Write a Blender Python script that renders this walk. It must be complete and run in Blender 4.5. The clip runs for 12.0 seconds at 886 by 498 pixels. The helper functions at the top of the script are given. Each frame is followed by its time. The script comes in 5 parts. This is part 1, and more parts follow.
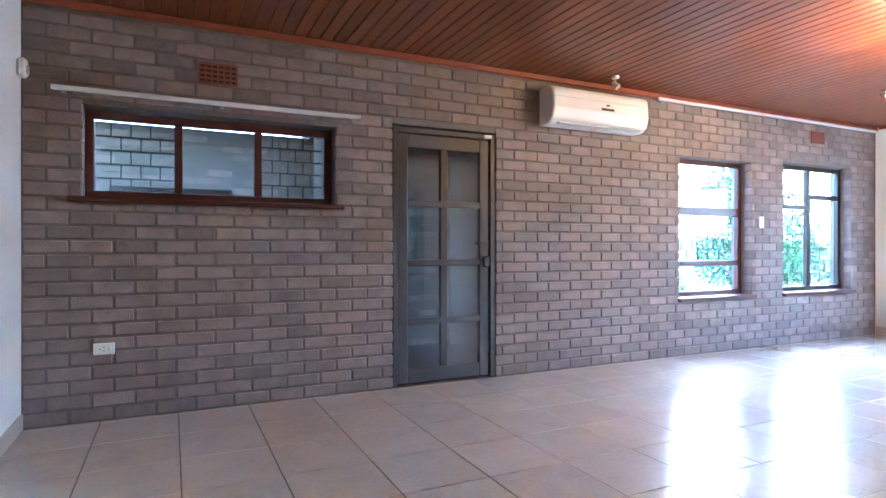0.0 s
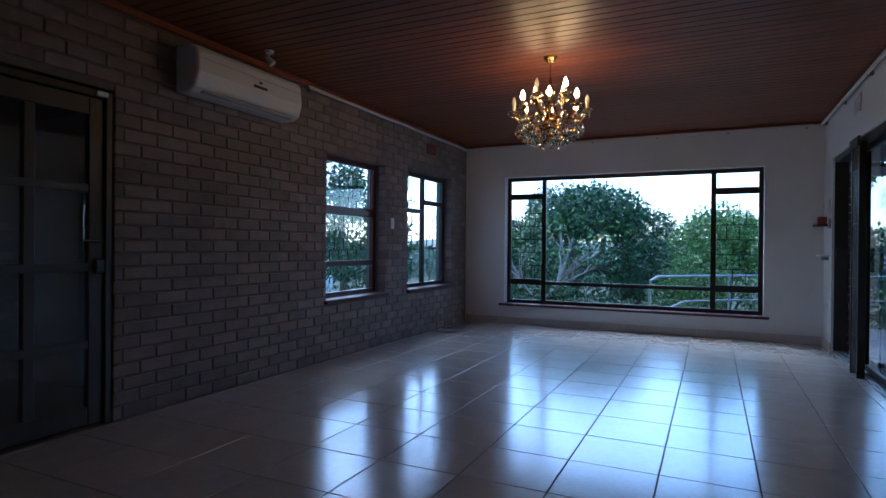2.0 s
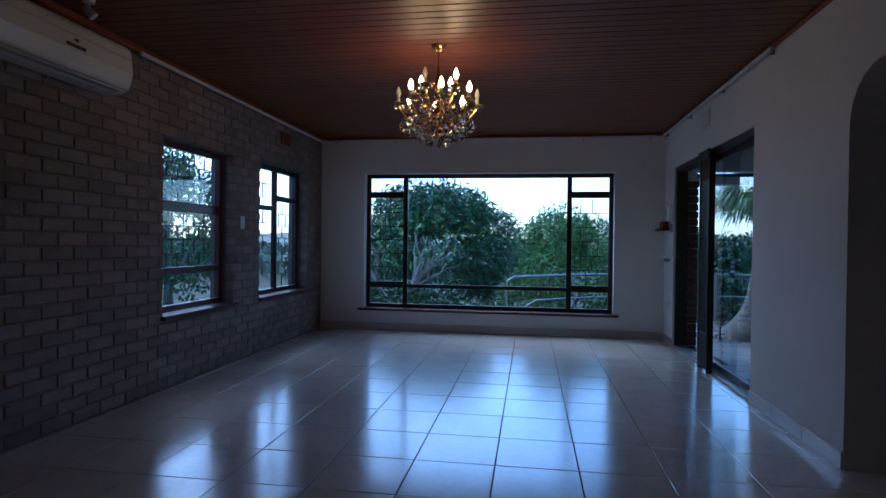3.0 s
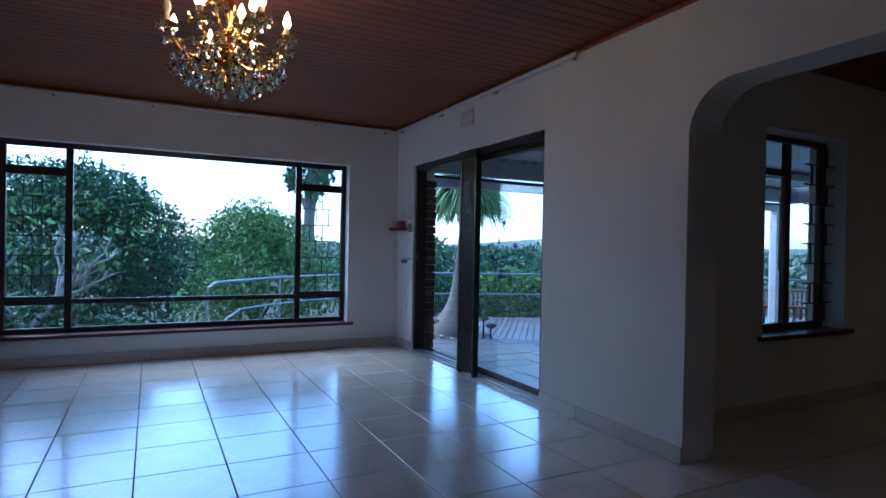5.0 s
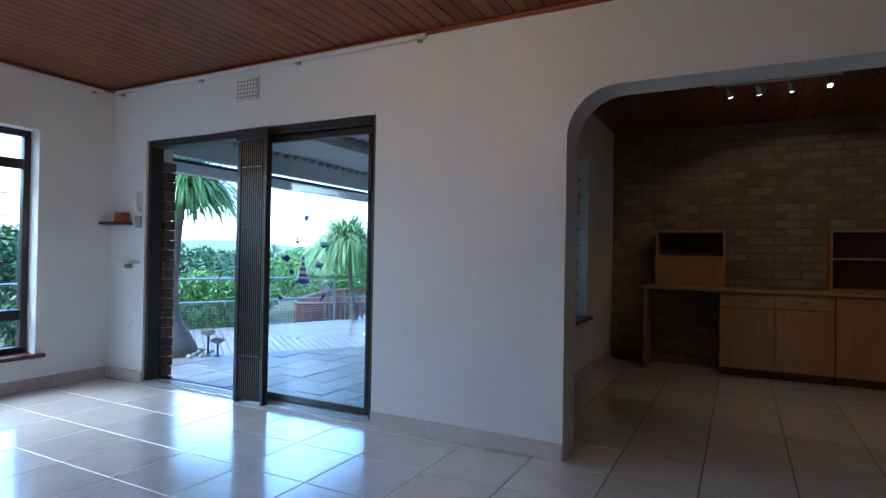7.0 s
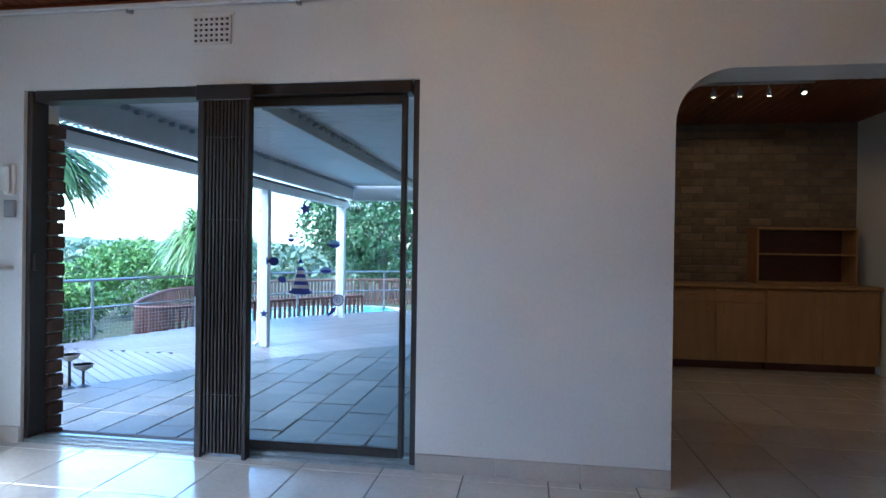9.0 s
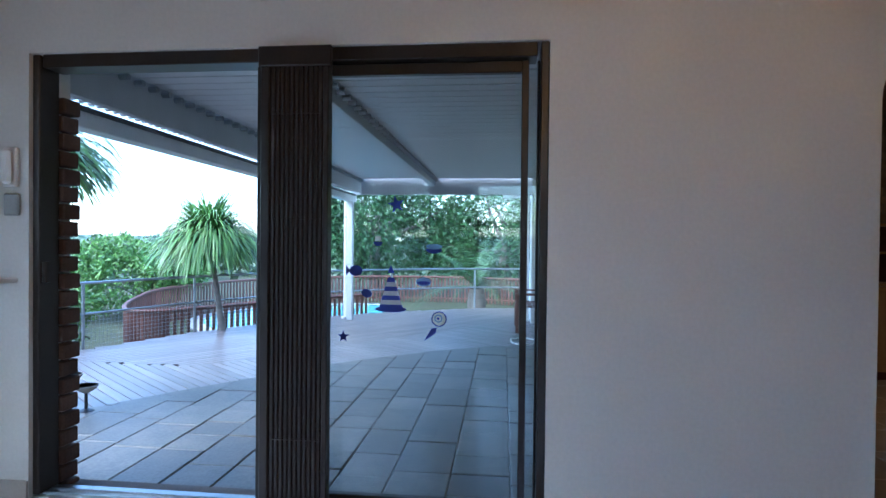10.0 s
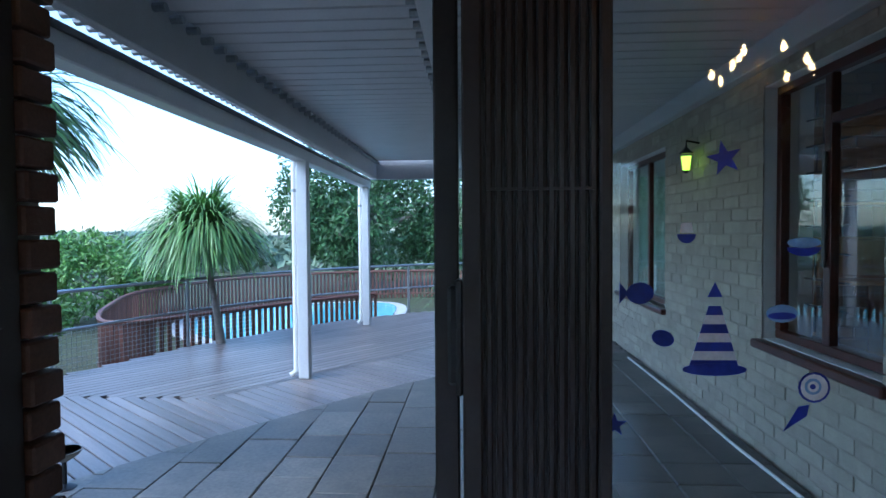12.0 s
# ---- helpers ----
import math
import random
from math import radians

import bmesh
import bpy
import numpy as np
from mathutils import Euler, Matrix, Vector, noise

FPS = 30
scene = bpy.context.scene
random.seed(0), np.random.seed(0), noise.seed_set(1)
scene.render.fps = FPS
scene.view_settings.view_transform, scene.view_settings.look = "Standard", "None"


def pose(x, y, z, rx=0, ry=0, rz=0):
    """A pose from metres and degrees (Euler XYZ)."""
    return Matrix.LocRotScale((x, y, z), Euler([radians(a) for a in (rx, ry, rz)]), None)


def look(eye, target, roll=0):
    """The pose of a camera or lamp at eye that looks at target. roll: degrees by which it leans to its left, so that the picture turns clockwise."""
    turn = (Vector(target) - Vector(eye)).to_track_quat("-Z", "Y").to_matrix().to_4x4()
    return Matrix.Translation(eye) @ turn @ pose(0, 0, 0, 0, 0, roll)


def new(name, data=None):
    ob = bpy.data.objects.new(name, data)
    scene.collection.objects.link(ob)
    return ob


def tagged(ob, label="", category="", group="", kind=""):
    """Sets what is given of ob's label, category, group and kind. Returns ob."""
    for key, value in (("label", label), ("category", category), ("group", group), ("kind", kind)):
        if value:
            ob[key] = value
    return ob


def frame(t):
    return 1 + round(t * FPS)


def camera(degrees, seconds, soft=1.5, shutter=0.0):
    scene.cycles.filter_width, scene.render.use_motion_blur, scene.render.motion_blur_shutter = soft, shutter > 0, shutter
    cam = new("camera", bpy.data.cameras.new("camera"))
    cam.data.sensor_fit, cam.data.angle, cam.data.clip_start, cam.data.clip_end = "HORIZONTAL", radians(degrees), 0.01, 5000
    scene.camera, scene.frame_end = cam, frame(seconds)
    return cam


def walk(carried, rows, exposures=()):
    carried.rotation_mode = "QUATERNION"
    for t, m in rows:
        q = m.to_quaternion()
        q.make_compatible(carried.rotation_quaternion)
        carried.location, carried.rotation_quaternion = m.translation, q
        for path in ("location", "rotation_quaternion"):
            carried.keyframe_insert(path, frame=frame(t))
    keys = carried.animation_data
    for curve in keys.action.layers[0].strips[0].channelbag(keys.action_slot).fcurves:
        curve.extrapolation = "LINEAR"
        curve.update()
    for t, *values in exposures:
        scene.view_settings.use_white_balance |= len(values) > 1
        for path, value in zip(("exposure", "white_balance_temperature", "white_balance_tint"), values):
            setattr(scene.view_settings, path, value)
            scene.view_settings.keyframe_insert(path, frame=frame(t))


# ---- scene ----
cam = camera(75.8, 12.0)
PATH = [
    (0, (0.538, 0.370, 1.054), (1.399, 2.176, 1.051), -0.0),
    (0.5, (0.583, 0.605, 1.041), (1.683, 2.275, 1.045), -0.0),
    (1, (0.583, 0.812, 1.056), (1.931, 2.290, 1.052), 0.2),
    (1.5, (0.589, 0.964, 1.080), (2.232, 2.104, 1.071), 0.5),
    (2, (0.687, 1.137, 1.078), (2.494, 1.993, 1.069), 0.5),
    (2.5, (0.837, 1.351, 1.104), (2.744, 1.955, 1.090), 0.5),
    (3, (1.041, 1.620, 1.154), (3.018, 1.923, 1.133), 0.7),
    (3.2, (1.126, 1.720, 1.158), (3.118, 1.898, 1.137), 0.8),
    (5, (2.123, 2.587, 1.167), (3.902, 1.672, 1.156), 1.1),
    (5.5, (2.449, 2.801, 1.165), (4.073, 1.633, 1.161), 1.1),
    (6, (2.748, 2.967, 1.171), (4.141, 1.532, 1.170), 1.1),
    (6.5, (3.070, 3.046, 1.157), (4.243, 1.426, 1.157), 0.9),
    (7, (3.407, 3.102, 1.128), (4.333, 1.329, 1.147), 1.0),
    (9, (4.976, 2.917, 1.169), (5.268, 0.939, 1.164), 0.8),
    (9.5, (5.365, 2.673, 1.180), (5.603, 0.687, 1.167), 0.6),
    (10, (5.723, 2.386, 1.212), (5.934, 0.397, 1.186), 0.6),
    (10.5, (6.032, 2.129, 1.199), (6.208, 0.137, 1.169), 0.5),
    (11, (6.281, 1.792, 1.200), (6.446, -0.201, 1.159), -0.1),
    (11.5, (6.516, 1.517, 1.207), (6.655, -0.478, 1.160), -0.3),
    (12, (6.741, 1.186, 1.217), (6.850, -0.810, 1.158), -0.4),
]
EXPOSURES = [(0.0, 5.75, 4750, 6), (0.9, 4.5, 4800, 8), (1.5, 2.9, 4800, 9), (2.4, 1.35, 4400, 6), (3.2, 1.25, 4350, 8), (5.0, 1.85, 4450, 6), (7.0, 3.05, 4750, 2), (9.0, 3.1, 4850, 2), (10.5, 2.5, 5000, 4), (12.0, 2.0, 5000, 3)]
walk(cam, [(t, look(eye, target, roll)) for t, eye, target, roll in PATH], EXPOSURES)

# ---- light ----
world = bpy.data.worlds.new("sky")
scene.world = world
world.use_nodes = True
wn = world.node_tree.nodes
sky = wn.new("ShaderNodeTexSky")
sky.sky_type = "NISHITA"
sky.sun_disc = False
sky.sun_elevation, sky.sun_rotation = radians(48), radians(55)
sky.air_density, sky.dust_density, sky.ozone_density = 1.0, 1.4, 2.0
world.node_tree.links.new(sky.outputs[0], wn["Background"].inputs[0])
wn["Background"].inputs[1].default_value = 0.15
sun = new("sun", bpy.data.lights.new("sun", "SUN"))
sun.data.energy, sun.data.angle, sun.data.color = 0.5, radians(30), (1, 0.95, 0.88)
sun.matrix_world = look((14.2, 5.7, 11.2), (6, 0, 0))
BULB, SPOT = 24.0, 0.42


# ---- materials ----
def mat(name, a, b=None, rough=0.6, metal=0.0, scale=6.0, fine=90.0, bump=0.15, depth=0.004, pieces=0.0, stretch=None, spec=0.5, coat=0.0):
    """Two colours mixed by coarse and fine noise, with fine relief; pieces: brightness spread from object to object and island to island."""
    m = bpy.data.materials.new(name)
    m.use_nodes = True
    nt = m.node_tree
    n, link = nt.nodes, nt.links.new
    p = n["Principled BSDF"]
    b = b or tuple(0.75 * c for c in a)
    co = n.new("ShaderNodeTexCoord")
    mp = n.new("ShaderNodeMapping")
    mp.inputs["Scale"].default_value = stretch or (1, 1, 1)
    link(co.outputs["Object"], mp.inputs[0])
    vec = mp.outputs[0]
    if pieces:
        oi, geo = n.new("ShaderNodeObjectInfo"), n.new("ShaderNodeNewGeometry")
        add = n.new("ShaderNodeMath")
        add.operation = "ADD"
        link(oi.outputs["Random"], add.inputs[0])
        link(geo.outputs["Random Per Island"], add.inputs[1])
        fr = n.new("ShaderNodeMath")
        fr.operation = "FRACT"
        link(add.outputs[0], fr.inputs[0])
        off = n.new("ShaderNodeVectorMath")
        off.operation = "MULTIPLY_ADD"
        off.inputs[1].default_value = (37, 19, 11)
        link(fr.outputs[0], off.inputs[0])
        link(vec, off.inputs[2])
        vec = off.outputs[0]
    n1, n2 = n.new("ShaderNodeTexNoise"), n.new("ShaderNodeTexNoise")
    n1.inputs["Scale"].default_value, n1.inputs["Detail"].default_value = scale, 4
    n2.inputs["Scale"].default_value, n2.inputs["Detail"].default_value = fine, 3
    link(vec, n1.inputs["Vector"])
    link(vec, n2.inputs["Vector"])
    mixf = n.new("ShaderNodeMix")
    mixf.inputs[0].default_value = 0.45
    link(n1.outputs[0], mixf.inputs[2])
    link(n2.outputs[0], mixf.inputs[3])
    ramp = n.new("ShaderNodeValToRGB")
    ramp.color_ramp.elements[0].position, ramp.color_ramp.elements[1].position = 0.34, 0.66
    ramp.color_ramp.elements[0].color, ramp.color_ramp.elements[1].color = (*b, 1), (*a, 1)
    link(mixf.outputs[0], ramp.inputs[0])
    col = ramp.outputs[0]
    if pieces:
        mr = n.new("ShaderNodeMapRange")
        mr.inputs[3].default_value, mr.inputs[4].default_value = 1 - pieces, 1 + pieces
        link(fr.outputs[0], mr.inputs[0])
        sc = n.new("ShaderNodeVectorMath")
        sc.operation = "SCALE"
        link(col, sc.inputs[0])
        link(mr.outputs[0], sc.inputs[3])
        col = sc.outputs[0]
    link(col, p.inputs["Base Color"])
    rr = n.new("ShaderNodeMapRange")
    rr.inputs[3].default_value, rr.inputs[4].default_value = max(0.02, rough * 0.85), min(1, rough * 1.15)
    link(n1.outputs[0], rr.inputs[0])
    link(rr.outputs[0], p.inputs["Roughness"])
    p.inputs["Metallic"].default_value = metal
    p.inputs["Specular IOR Level"].default_value = spec
    p.inputs["Coat Weight"].default_value = coat
    p.inputs["Coat Roughness"].default_value = 0.15
    if bump:
        bp = n.new("ShaderNodeBump")
        bp.inputs["Strength"].default_value, bp.inputs["Distance"].default_value = bump, depth
        link(mixf.outputs[0], bp.inputs["Height"])
        link(bp.outputs[0], p.inputs["Normal"])
    return m


def glass(name, colour=(1, 1, 1), rough=0.0, ior=1.45):
    m = bpy.data.materials.new(name)
    m.use_nodes = True
    p = m.node_tree.nodes["Principled BSDF"]
    p.inputs["Base Color"].default_value = (*colour, 1)
    p.inputs["Roughness"].default_value, p.inputs["IOR"].default_value = rough, ior
    p.inputs["Transmission Weight"].default_value = 1
    return m


def glow(name, colour, strength):
    m = bpy.data.materials.new(name)
    m.use_nodes = True
    p = m.node_tree.nodes["Principled BSDF"]
    p.inputs["Base Color"].default_value = (0.8, 0.75, 0.65, 1)
    p.inputs["Emission Color"].default_value = (*colour, 1)
    p.inputs["Emission Strength"].default_value = strength
    return m


PLASTER = mat("white plaster", (0.74, 0.73, 0.70), (0.66, 0.65, 0.62), 0.7, scale=1.5, fine=60, bump=0.12)
BRICK = mat("grey brown face brick", (0.27, 0.215, 0.185), (0.16, 0.125, 0.107), 0.8, scale=9, fine=120, bump=0.6, depth=0.006, pieces=0.22)
MORTAR = mat("mortar", (0.20, 0.17, 0.15), (0.13, 0.11, 0.098), 0.9, scale=12, bump=0.5)
PATIO_BRICK = mat("pale buff face brick", (0.46, 0.40, 0.32), (0.32, 0.28, 0.22), 0.8, scale=9, fine=120, bump=0.5, depth=0.006, pieces=0.12)
PATIO_MORTAR = mat("pale mortar", (0.42, 0.37, 0.30), (0.29, 0.25, 0.20), 0.9, scale=12, bump=0.4)
REDBRICK = mat("red brown brick", (0.13, 0.075, 0.055), (0.075, 0.045, 0.034), 0.85, scale=12, bump=0.5, pieces=0.2)
TILE = mat("cream ceramic tile", (0.74, 0.69, 0.63), (0.64, 0.59, 0.53), 0.23, scale=5, fine=40, bump=0.05, depth=0.003, pieces=0.04, spec=0.9, coat=1.0)
TILE.node_tree.nodes["Principled BSDF"].inputs["Coat IOR"].default_value = 1.75
GROUT = mat("dark grout", (0.15, 0.13, 0.12), None, 0.9, scale=20)
SKIRT = mat("tile skirting", (0.54, 0.49, 0.43), (0.46, 0.41, 0.36), 0.3, scale=8, bump=0.05, pieces=0.04)
CEIL = mat("varnished pine ceiling", (0.22, 0.066, 0.021), (0.12, 0.031, 0.010), 0.45, scale=3, fine=26, bump=0.1, depth=0.002, pieces=0.16, stretch=(7, 0.6, 7))
CORNICE = mat("varnished cornice", (0.28, 0.075, 0.028), (0.17, 0.04, 0.016), 0.4, scale=4, fine=40, stretch=(0.6, 7, 7), bump=0.1)
BRONZE = mat("bronze aluminium", (0.040, 0.031, 0.027), (0.028, 0.022, 0.02), 0.38, metal=0.3, scale=8, bump=0.03)
DOORMETAL = mat("grey brown steel", (0.060, 0.052, 0.047), (0.042, 0.037, 0.034), 0.45, metal=0.2, scale=8, bump=0.05)
REDWOOD = mat("dark red stained wood", (0.085, 0.020, 0.013), (0.05, 0.012, 0.009), 0.35, scale=5, fine=60, stretch=(1, 6, 6), bump=0.1)
WHITEPLASTIC = mat("white plastic", (0.78, 0.77, 0.74), (0.74, 0.73, 0.70), 0.3, scale=3, bump=0.02)
WHITEMETAL = mat("white painted metal", (0.70, 0.71, 0.72), (0.60, 0.61, 0.62), 0.4, scale=4, bump=0.04)
LOUVRE = mat("grey white louvre aluminium", (0.52, 0.53, 0.54), (0.44, 0.45, 0.46), 0.45, scale=4, bump=0.04)
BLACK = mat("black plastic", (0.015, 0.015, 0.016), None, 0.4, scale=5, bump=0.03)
STEEL = mat("galvanised steel", (0.40, 0.42, 0.43), (0.28, 0.30, 0.31), 0.38, metal=0.8, scale=10, bump=0.05)
BRASS = mat("polished brass", (0.75, 0.48, 0.16), (0.55, 0.33, 0.09), 0.22, metal=1, scale=10, bump=0.03)
CANDLE = mat("ivory candle sleeve", (0.75, 0.66, 0.48), None, 0.5, scale=8, bump=0.03)
DEAD = mat("frosted unlit bulb", (0.72, 0.68, 0.58), None, 0.35, scale=8, bump=0.0)
PANE = glass("window glass", (0.93, 0.97, 0.96))
CRYSTAL = glass("cut crystal", (1, 0.99, 0.97), 0.0, 1.56)
LIT = glow("lit candle bulb", (1.0, 0.54, 0.18), BULB)
SPOTGLOW = glow("spot lamp face", (1.0, 0.72, 0.4), 4)
LANTERN = glow("green yellow lantern glass", (0.55, 0.9, 0.03), 0.8)
PINE = mat("honey veneer", (0.40, 0.22, 0.085), (0.29, 0.15, 0.055), 0.45, scale=3, fine=40, stretch=(6, 6, 0.7), bump=0.1)
CLADDING = mat("brown brick cladding", (0.27, 0.20, 0.135), (0.16, 0.115, 0.08), 0.8, scale=9, bump=0.5, pieces=0.22)
PAVER = mat("slate paver", (0.165, 0.152, 0.13), (0.078, 0.075, 0.068), 0.5, scale=5, fine=50, bump=0.4, depth=0.006, pieces=0.25)
SAND = mat("dark jointing sand", (0.085, 0.08, 0.07), None, 0.95, scale=30)
DECK = mat("weathered deck timber", (0.21, 0.18, 0.17), (0.105, 0.085, 0.08), 0.36, scale=3, fine=50, stretch=(0.7, 9, 9), bump=0.3, pieces=0.22)
FENCEWOOD = mat("red brown fence timber", (0.19, 0.075, 0.05), (0.11, 0.045, 0.03), 0.6, scale=6, fine=40, stretch=(6, 6, 0.8), bump=0.2, pieces=0.25)
WATER = mat("pool water", (0.12, 0.42, 0.48), (0.18, 0.52, 0.57), 0.08, scale=2, fine=9, bump=0.2, depth=0.02)
COPING = mat("pool coping", (0.55, 0.53, 0.49), None, 0.7, scale=8)
SOIL = mat("garden soil and grass", (0.07, 0.085, 0.03), (0.045, 0.04, 0.022), 0.95, scale=2, fine=40, bump=0.6, depth=0.05)
LEAF = mat("dark green leaf", (0.085, 0.165, 0.05), (0.04, 0.09, 0.03), 0.45, scale=3, fine=30, bump=0, pieces=0.5)
LEAF2 = mat("bright green leaf", (0.20, 0.34, 0.07), (0.10, 0.19, 0.04), 0.45, scale=3, fine=30, bump=0, pieces=0.5)
LEAF3 = mat("palm strap leaf", (0.21, 0.36, 0.09), (0.11, 0.20, 0.055), 0.4, scale=3, fine=30, bump=0, pieces=0.4)
# distance haze is mixed into this paler, greyer green
HAZE = mat("far foliage with haze in colour", (0.19, 0.245, 0.14), (0.12, 0.16, 0.10), 0.7, scale=1, fine=8, bump=0, pieces=0.35)
BARK = mat("grey bark", (0.24, 0.21, 0.175), (0.13, 0.11, 0.09), 0.85, scale=7, fine=60, stretch=(1, 1, 3), bump=0.6, depth=0.01)
PALEBARK = mat("pale bare branch", (0.36, 0.34, 0.29), (0.22, 0.2, 0.17), 0.8, scale=8, bump=0.3)
STONE = mat("pale river stone", (0.46, 0.43, 0.38), (0.28, 0.26, 0.23), 0.7, scale=12, bump=0.3, pieces=0.3)
BLUE = mat("dark blue sticker", (0.02, 0.04, 0.36), (0.014, 0.025, 0.24), 0.4, scale=30, bump=0)
PALEBLUE = mat("pale blue sticker", (0.22, 0.38, 0.62), (0.14, 0.26, 0.5), 0.4, scale=30, bump=0)
STICKWHITE = mat("white sticker", (0.72, 0.74, 0.78), None, 0.4, scale=30, bump=0)
BLIND = mat("pale green blind", (0.42, 0.56, 0.50), (0.36, 0.5, 0.45), 0.6, scale=3, bump=0.05)
ROOF = mat("roof tiles", (0.12, 0.085, 0.07), None, 0.8, scale=8, bump=0.3)
TERRA = mat("terracotta air brick", (0.24, 0.075, 0.04), None, 0.8, scale=20, bump=0.2)
# dark base colour that puts the court's shade into its surfaces
SHADEPAINT = mat("dark colour for court shade", (0.19, 0.165, 0.15), None, 0.8, scale=3)


# ---- mesh helpers ----
class Geo:
    """Vertices and faces of one mesh in world metres."""

    def __init__(self):
        self.v, self.f, self.smooth = [], [], False

    def box(self, x0, x1, y0, y1, z0, z1, c=0.0, m=None):
        k = len(self.v)
        xs, ys, zs = sorted((x0, x1)), sorted((y0, y1)), sorted((z0, z1))
        pts = []
        if not c:
            pts = [(x, y, z) for x in xs for y in ys for z in zs]
            fs = [(0, 1, 3, 2), (4, 6, 7, 5), (0, 4, 5, 1), (2, 3, 7, 6), (0, 2, 6, 4), (1, 5, 7, 3)]
        else:
            c = min(c, *(0.45 * (s[1] - s[0]) for s in (xs, ys, zs)))
            idx = {}
            for i in (0, 1):
                for j in (0, 1):
                    for l in (0, 1):
                        q, s = (xs[i], ys[j], zs[l]), [c if e == 0 else -c for e in (i, j, l)]
                        for ax in range(3):
                            idx[i, j, l, ax] = len(pts)
                            pts.append(tuple(q[a] + (0 if a == ax else s[a]) for a in range(3)))
            fs = []
            for ax in range(3):
                o = [a for a in range(3) if a != ax]
                for e in (0, 1):
                    loop = []
                    for u, w in ((0, 0), (1, 0), (1, 1), (0, 1)):
                        t = [0, 0, 0]
                        t[ax], t[o[0]], t[o[1]] = e, u, w
                        loop.append(idx[(*t, ax)])
                    fs.append(tuple(loop))
                for u in (0, 1):
                    for w in (0, 1):
                        t0, t1 = [0, 0, 0], [0, 0, 0]
                        t0[ax], t1[ax] = 0, 1
                        t0[o[0]] = t1[o[0]] = u
                        t0[o[1]] = t1[o[1]] = w
                        fs.append((idx[(*t0, o[0])], idx[(*t1, o[0])], idx[(*t1, o[1])], idx[(*t0, o[1])]))
            for i in (0, 1):
                for j in (0, 1):
                    for l in (0, 1):
                        fs.append((idx[i, j, l, 0], idx[i, j, l, 1], idx[i, j, l, 2]))
        if m is not None:
            pts = [tuple(m @ Vector(q)) for q in pts]
        self.v += pts
        self.f += [tuple(a + k for a in f) for f in fs]
        return self

    def tube(self, pts, r, seg=10, cap=True):
        """A round bar along pts; r one radius or one a point."""
        pts = [Vector(p) for p in pts]
        rs = r if isinstance(r, (list, tuple)) else [r] * len(pts)
        k, side = len(self.v), None
        for i, p in enumerate(pts):
            d = (pts[min(i + 1, len(pts) - 1)] - pts[max(i - 1, 0)]).normalized()
            if side is None or abs(side.dot(d)) > 0.95:
                side = d.orthogonal().normalized()
            side = (side - d * side.dot(d)).normalized()
            up = d.cross(side)
            for j in range(seg):
                a = 2 * math.pi * j / seg
                self.v.append(tuple(p + rs[i] * (math.cos(a) * side + math.sin(a) * up)))
        for i in range(len(pts) - 1):
            for j in range(seg):
                a, b = k + i * seg + j, k + i * seg + (j + 1) % seg
                self.f.append((a, b, b + seg, a + seg))
        if cap:
            self.f.append(tuple(range(k + seg - 1, k - 1, -1)))
            self.f.append(tuple(range(len(self.v) - seg, len(self.v))))
        self.smooth = True
        return self

    def lathe(self, profile, centre, seg=16):
        """profile: (radius, height) from below upwards."""
        return self.tube([(centre[0], centre[1], centre[2] + h) for _, h in profile], [max(r, 0.0005) for r, _ in profile], seg)

    def slab(self, outline, z0, z1):
        """A flat plate with any outline in plan."""
        k, n = len(self.v), len(outline)
        self.v += [(x, y, z0) for x, y in outline] + [(x, y, z1) for x, y in outline]
        self.f += [tuple(range(k + n - 1, k - 1, -1)), tuple(range(k + n, k + 2 * n))]
        self.f += [(k + i, k + (i + 1) % n, k + n + (i + 1) % n, k + n + i) for i in range(n)]
        return self

    def mesh(self, name, material):
        me = bpy.data.meshes.new(name)
        me.from_pydata(self.v, [], self.f)
        me.materials.append(material)
        bm = bmesh.new()
        bm.from_mesh(me)
        bmesh.ops.recalc_face_normals(bm, faces=bm.faces)
        bm.to_mesh(me)
        bm.free()
        if self.smooth:
            me.shade_smooth()
            me.set_sharp_from_angle(angle=radians(40))
        return me


def part(name, geo, material, parent, label=""):
    """Links a mesh (world metres) under a thing or a part."""
    ob = new(name, geo if isinstance(geo, bpy.types.Mesh) else geo.mesh(name, material))
    ob.parent = parent
    top = parent
    while top.parent:
        top = top.parent
    if parent is top:
        ob.matrix_parent_inverse = Matrix.Translation(-top.location)
    return tagged(ob, label)


def single(name, geo, material, label, category, group="", kind=""):
    return tagged(new(name, geo.mesh(name, material)), label, category, group, kind)


def thing(name, x, y, z, label, category, group="", kind=""):
    ob = new(name)
    ob.location = (x, y, z)
    ob.empty_display_size = 0.1
    return tagged(ob, label, category, group, kind)


def holed(geo, axis, a0, a1, z0, z1, d0, d1, holes):
    """A wall along x or y from a0 to a1, d0 to d1 thick, with holes (a0, a1, z0, z1) through it."""
    cuts = sorted({a0, a1, *(h[0] for h in holes), *(h[1] for h in holes)})
    for p, q in zip(cuts, cuts[1:]):
        inside = sorted((h[2], h[3]) for h in holes if h[0] < (p + q) / 2 < h[1])
        low = z0
        for s, e in inside + [(z1, z1)]:
            if s > low:
                if axis == "x":
                    geo.box(p, q, d0, d1, low, s)
                else:
                    geo.box(d0, d1, p, q, low, s)
            low = max(low, e)
    return geo


def pane(geo_box, parent, name="pane"):
    ob = part(name, Geo().box(*geo_box), PANE, parent)
    ob.visible_shadow = False
    return ob


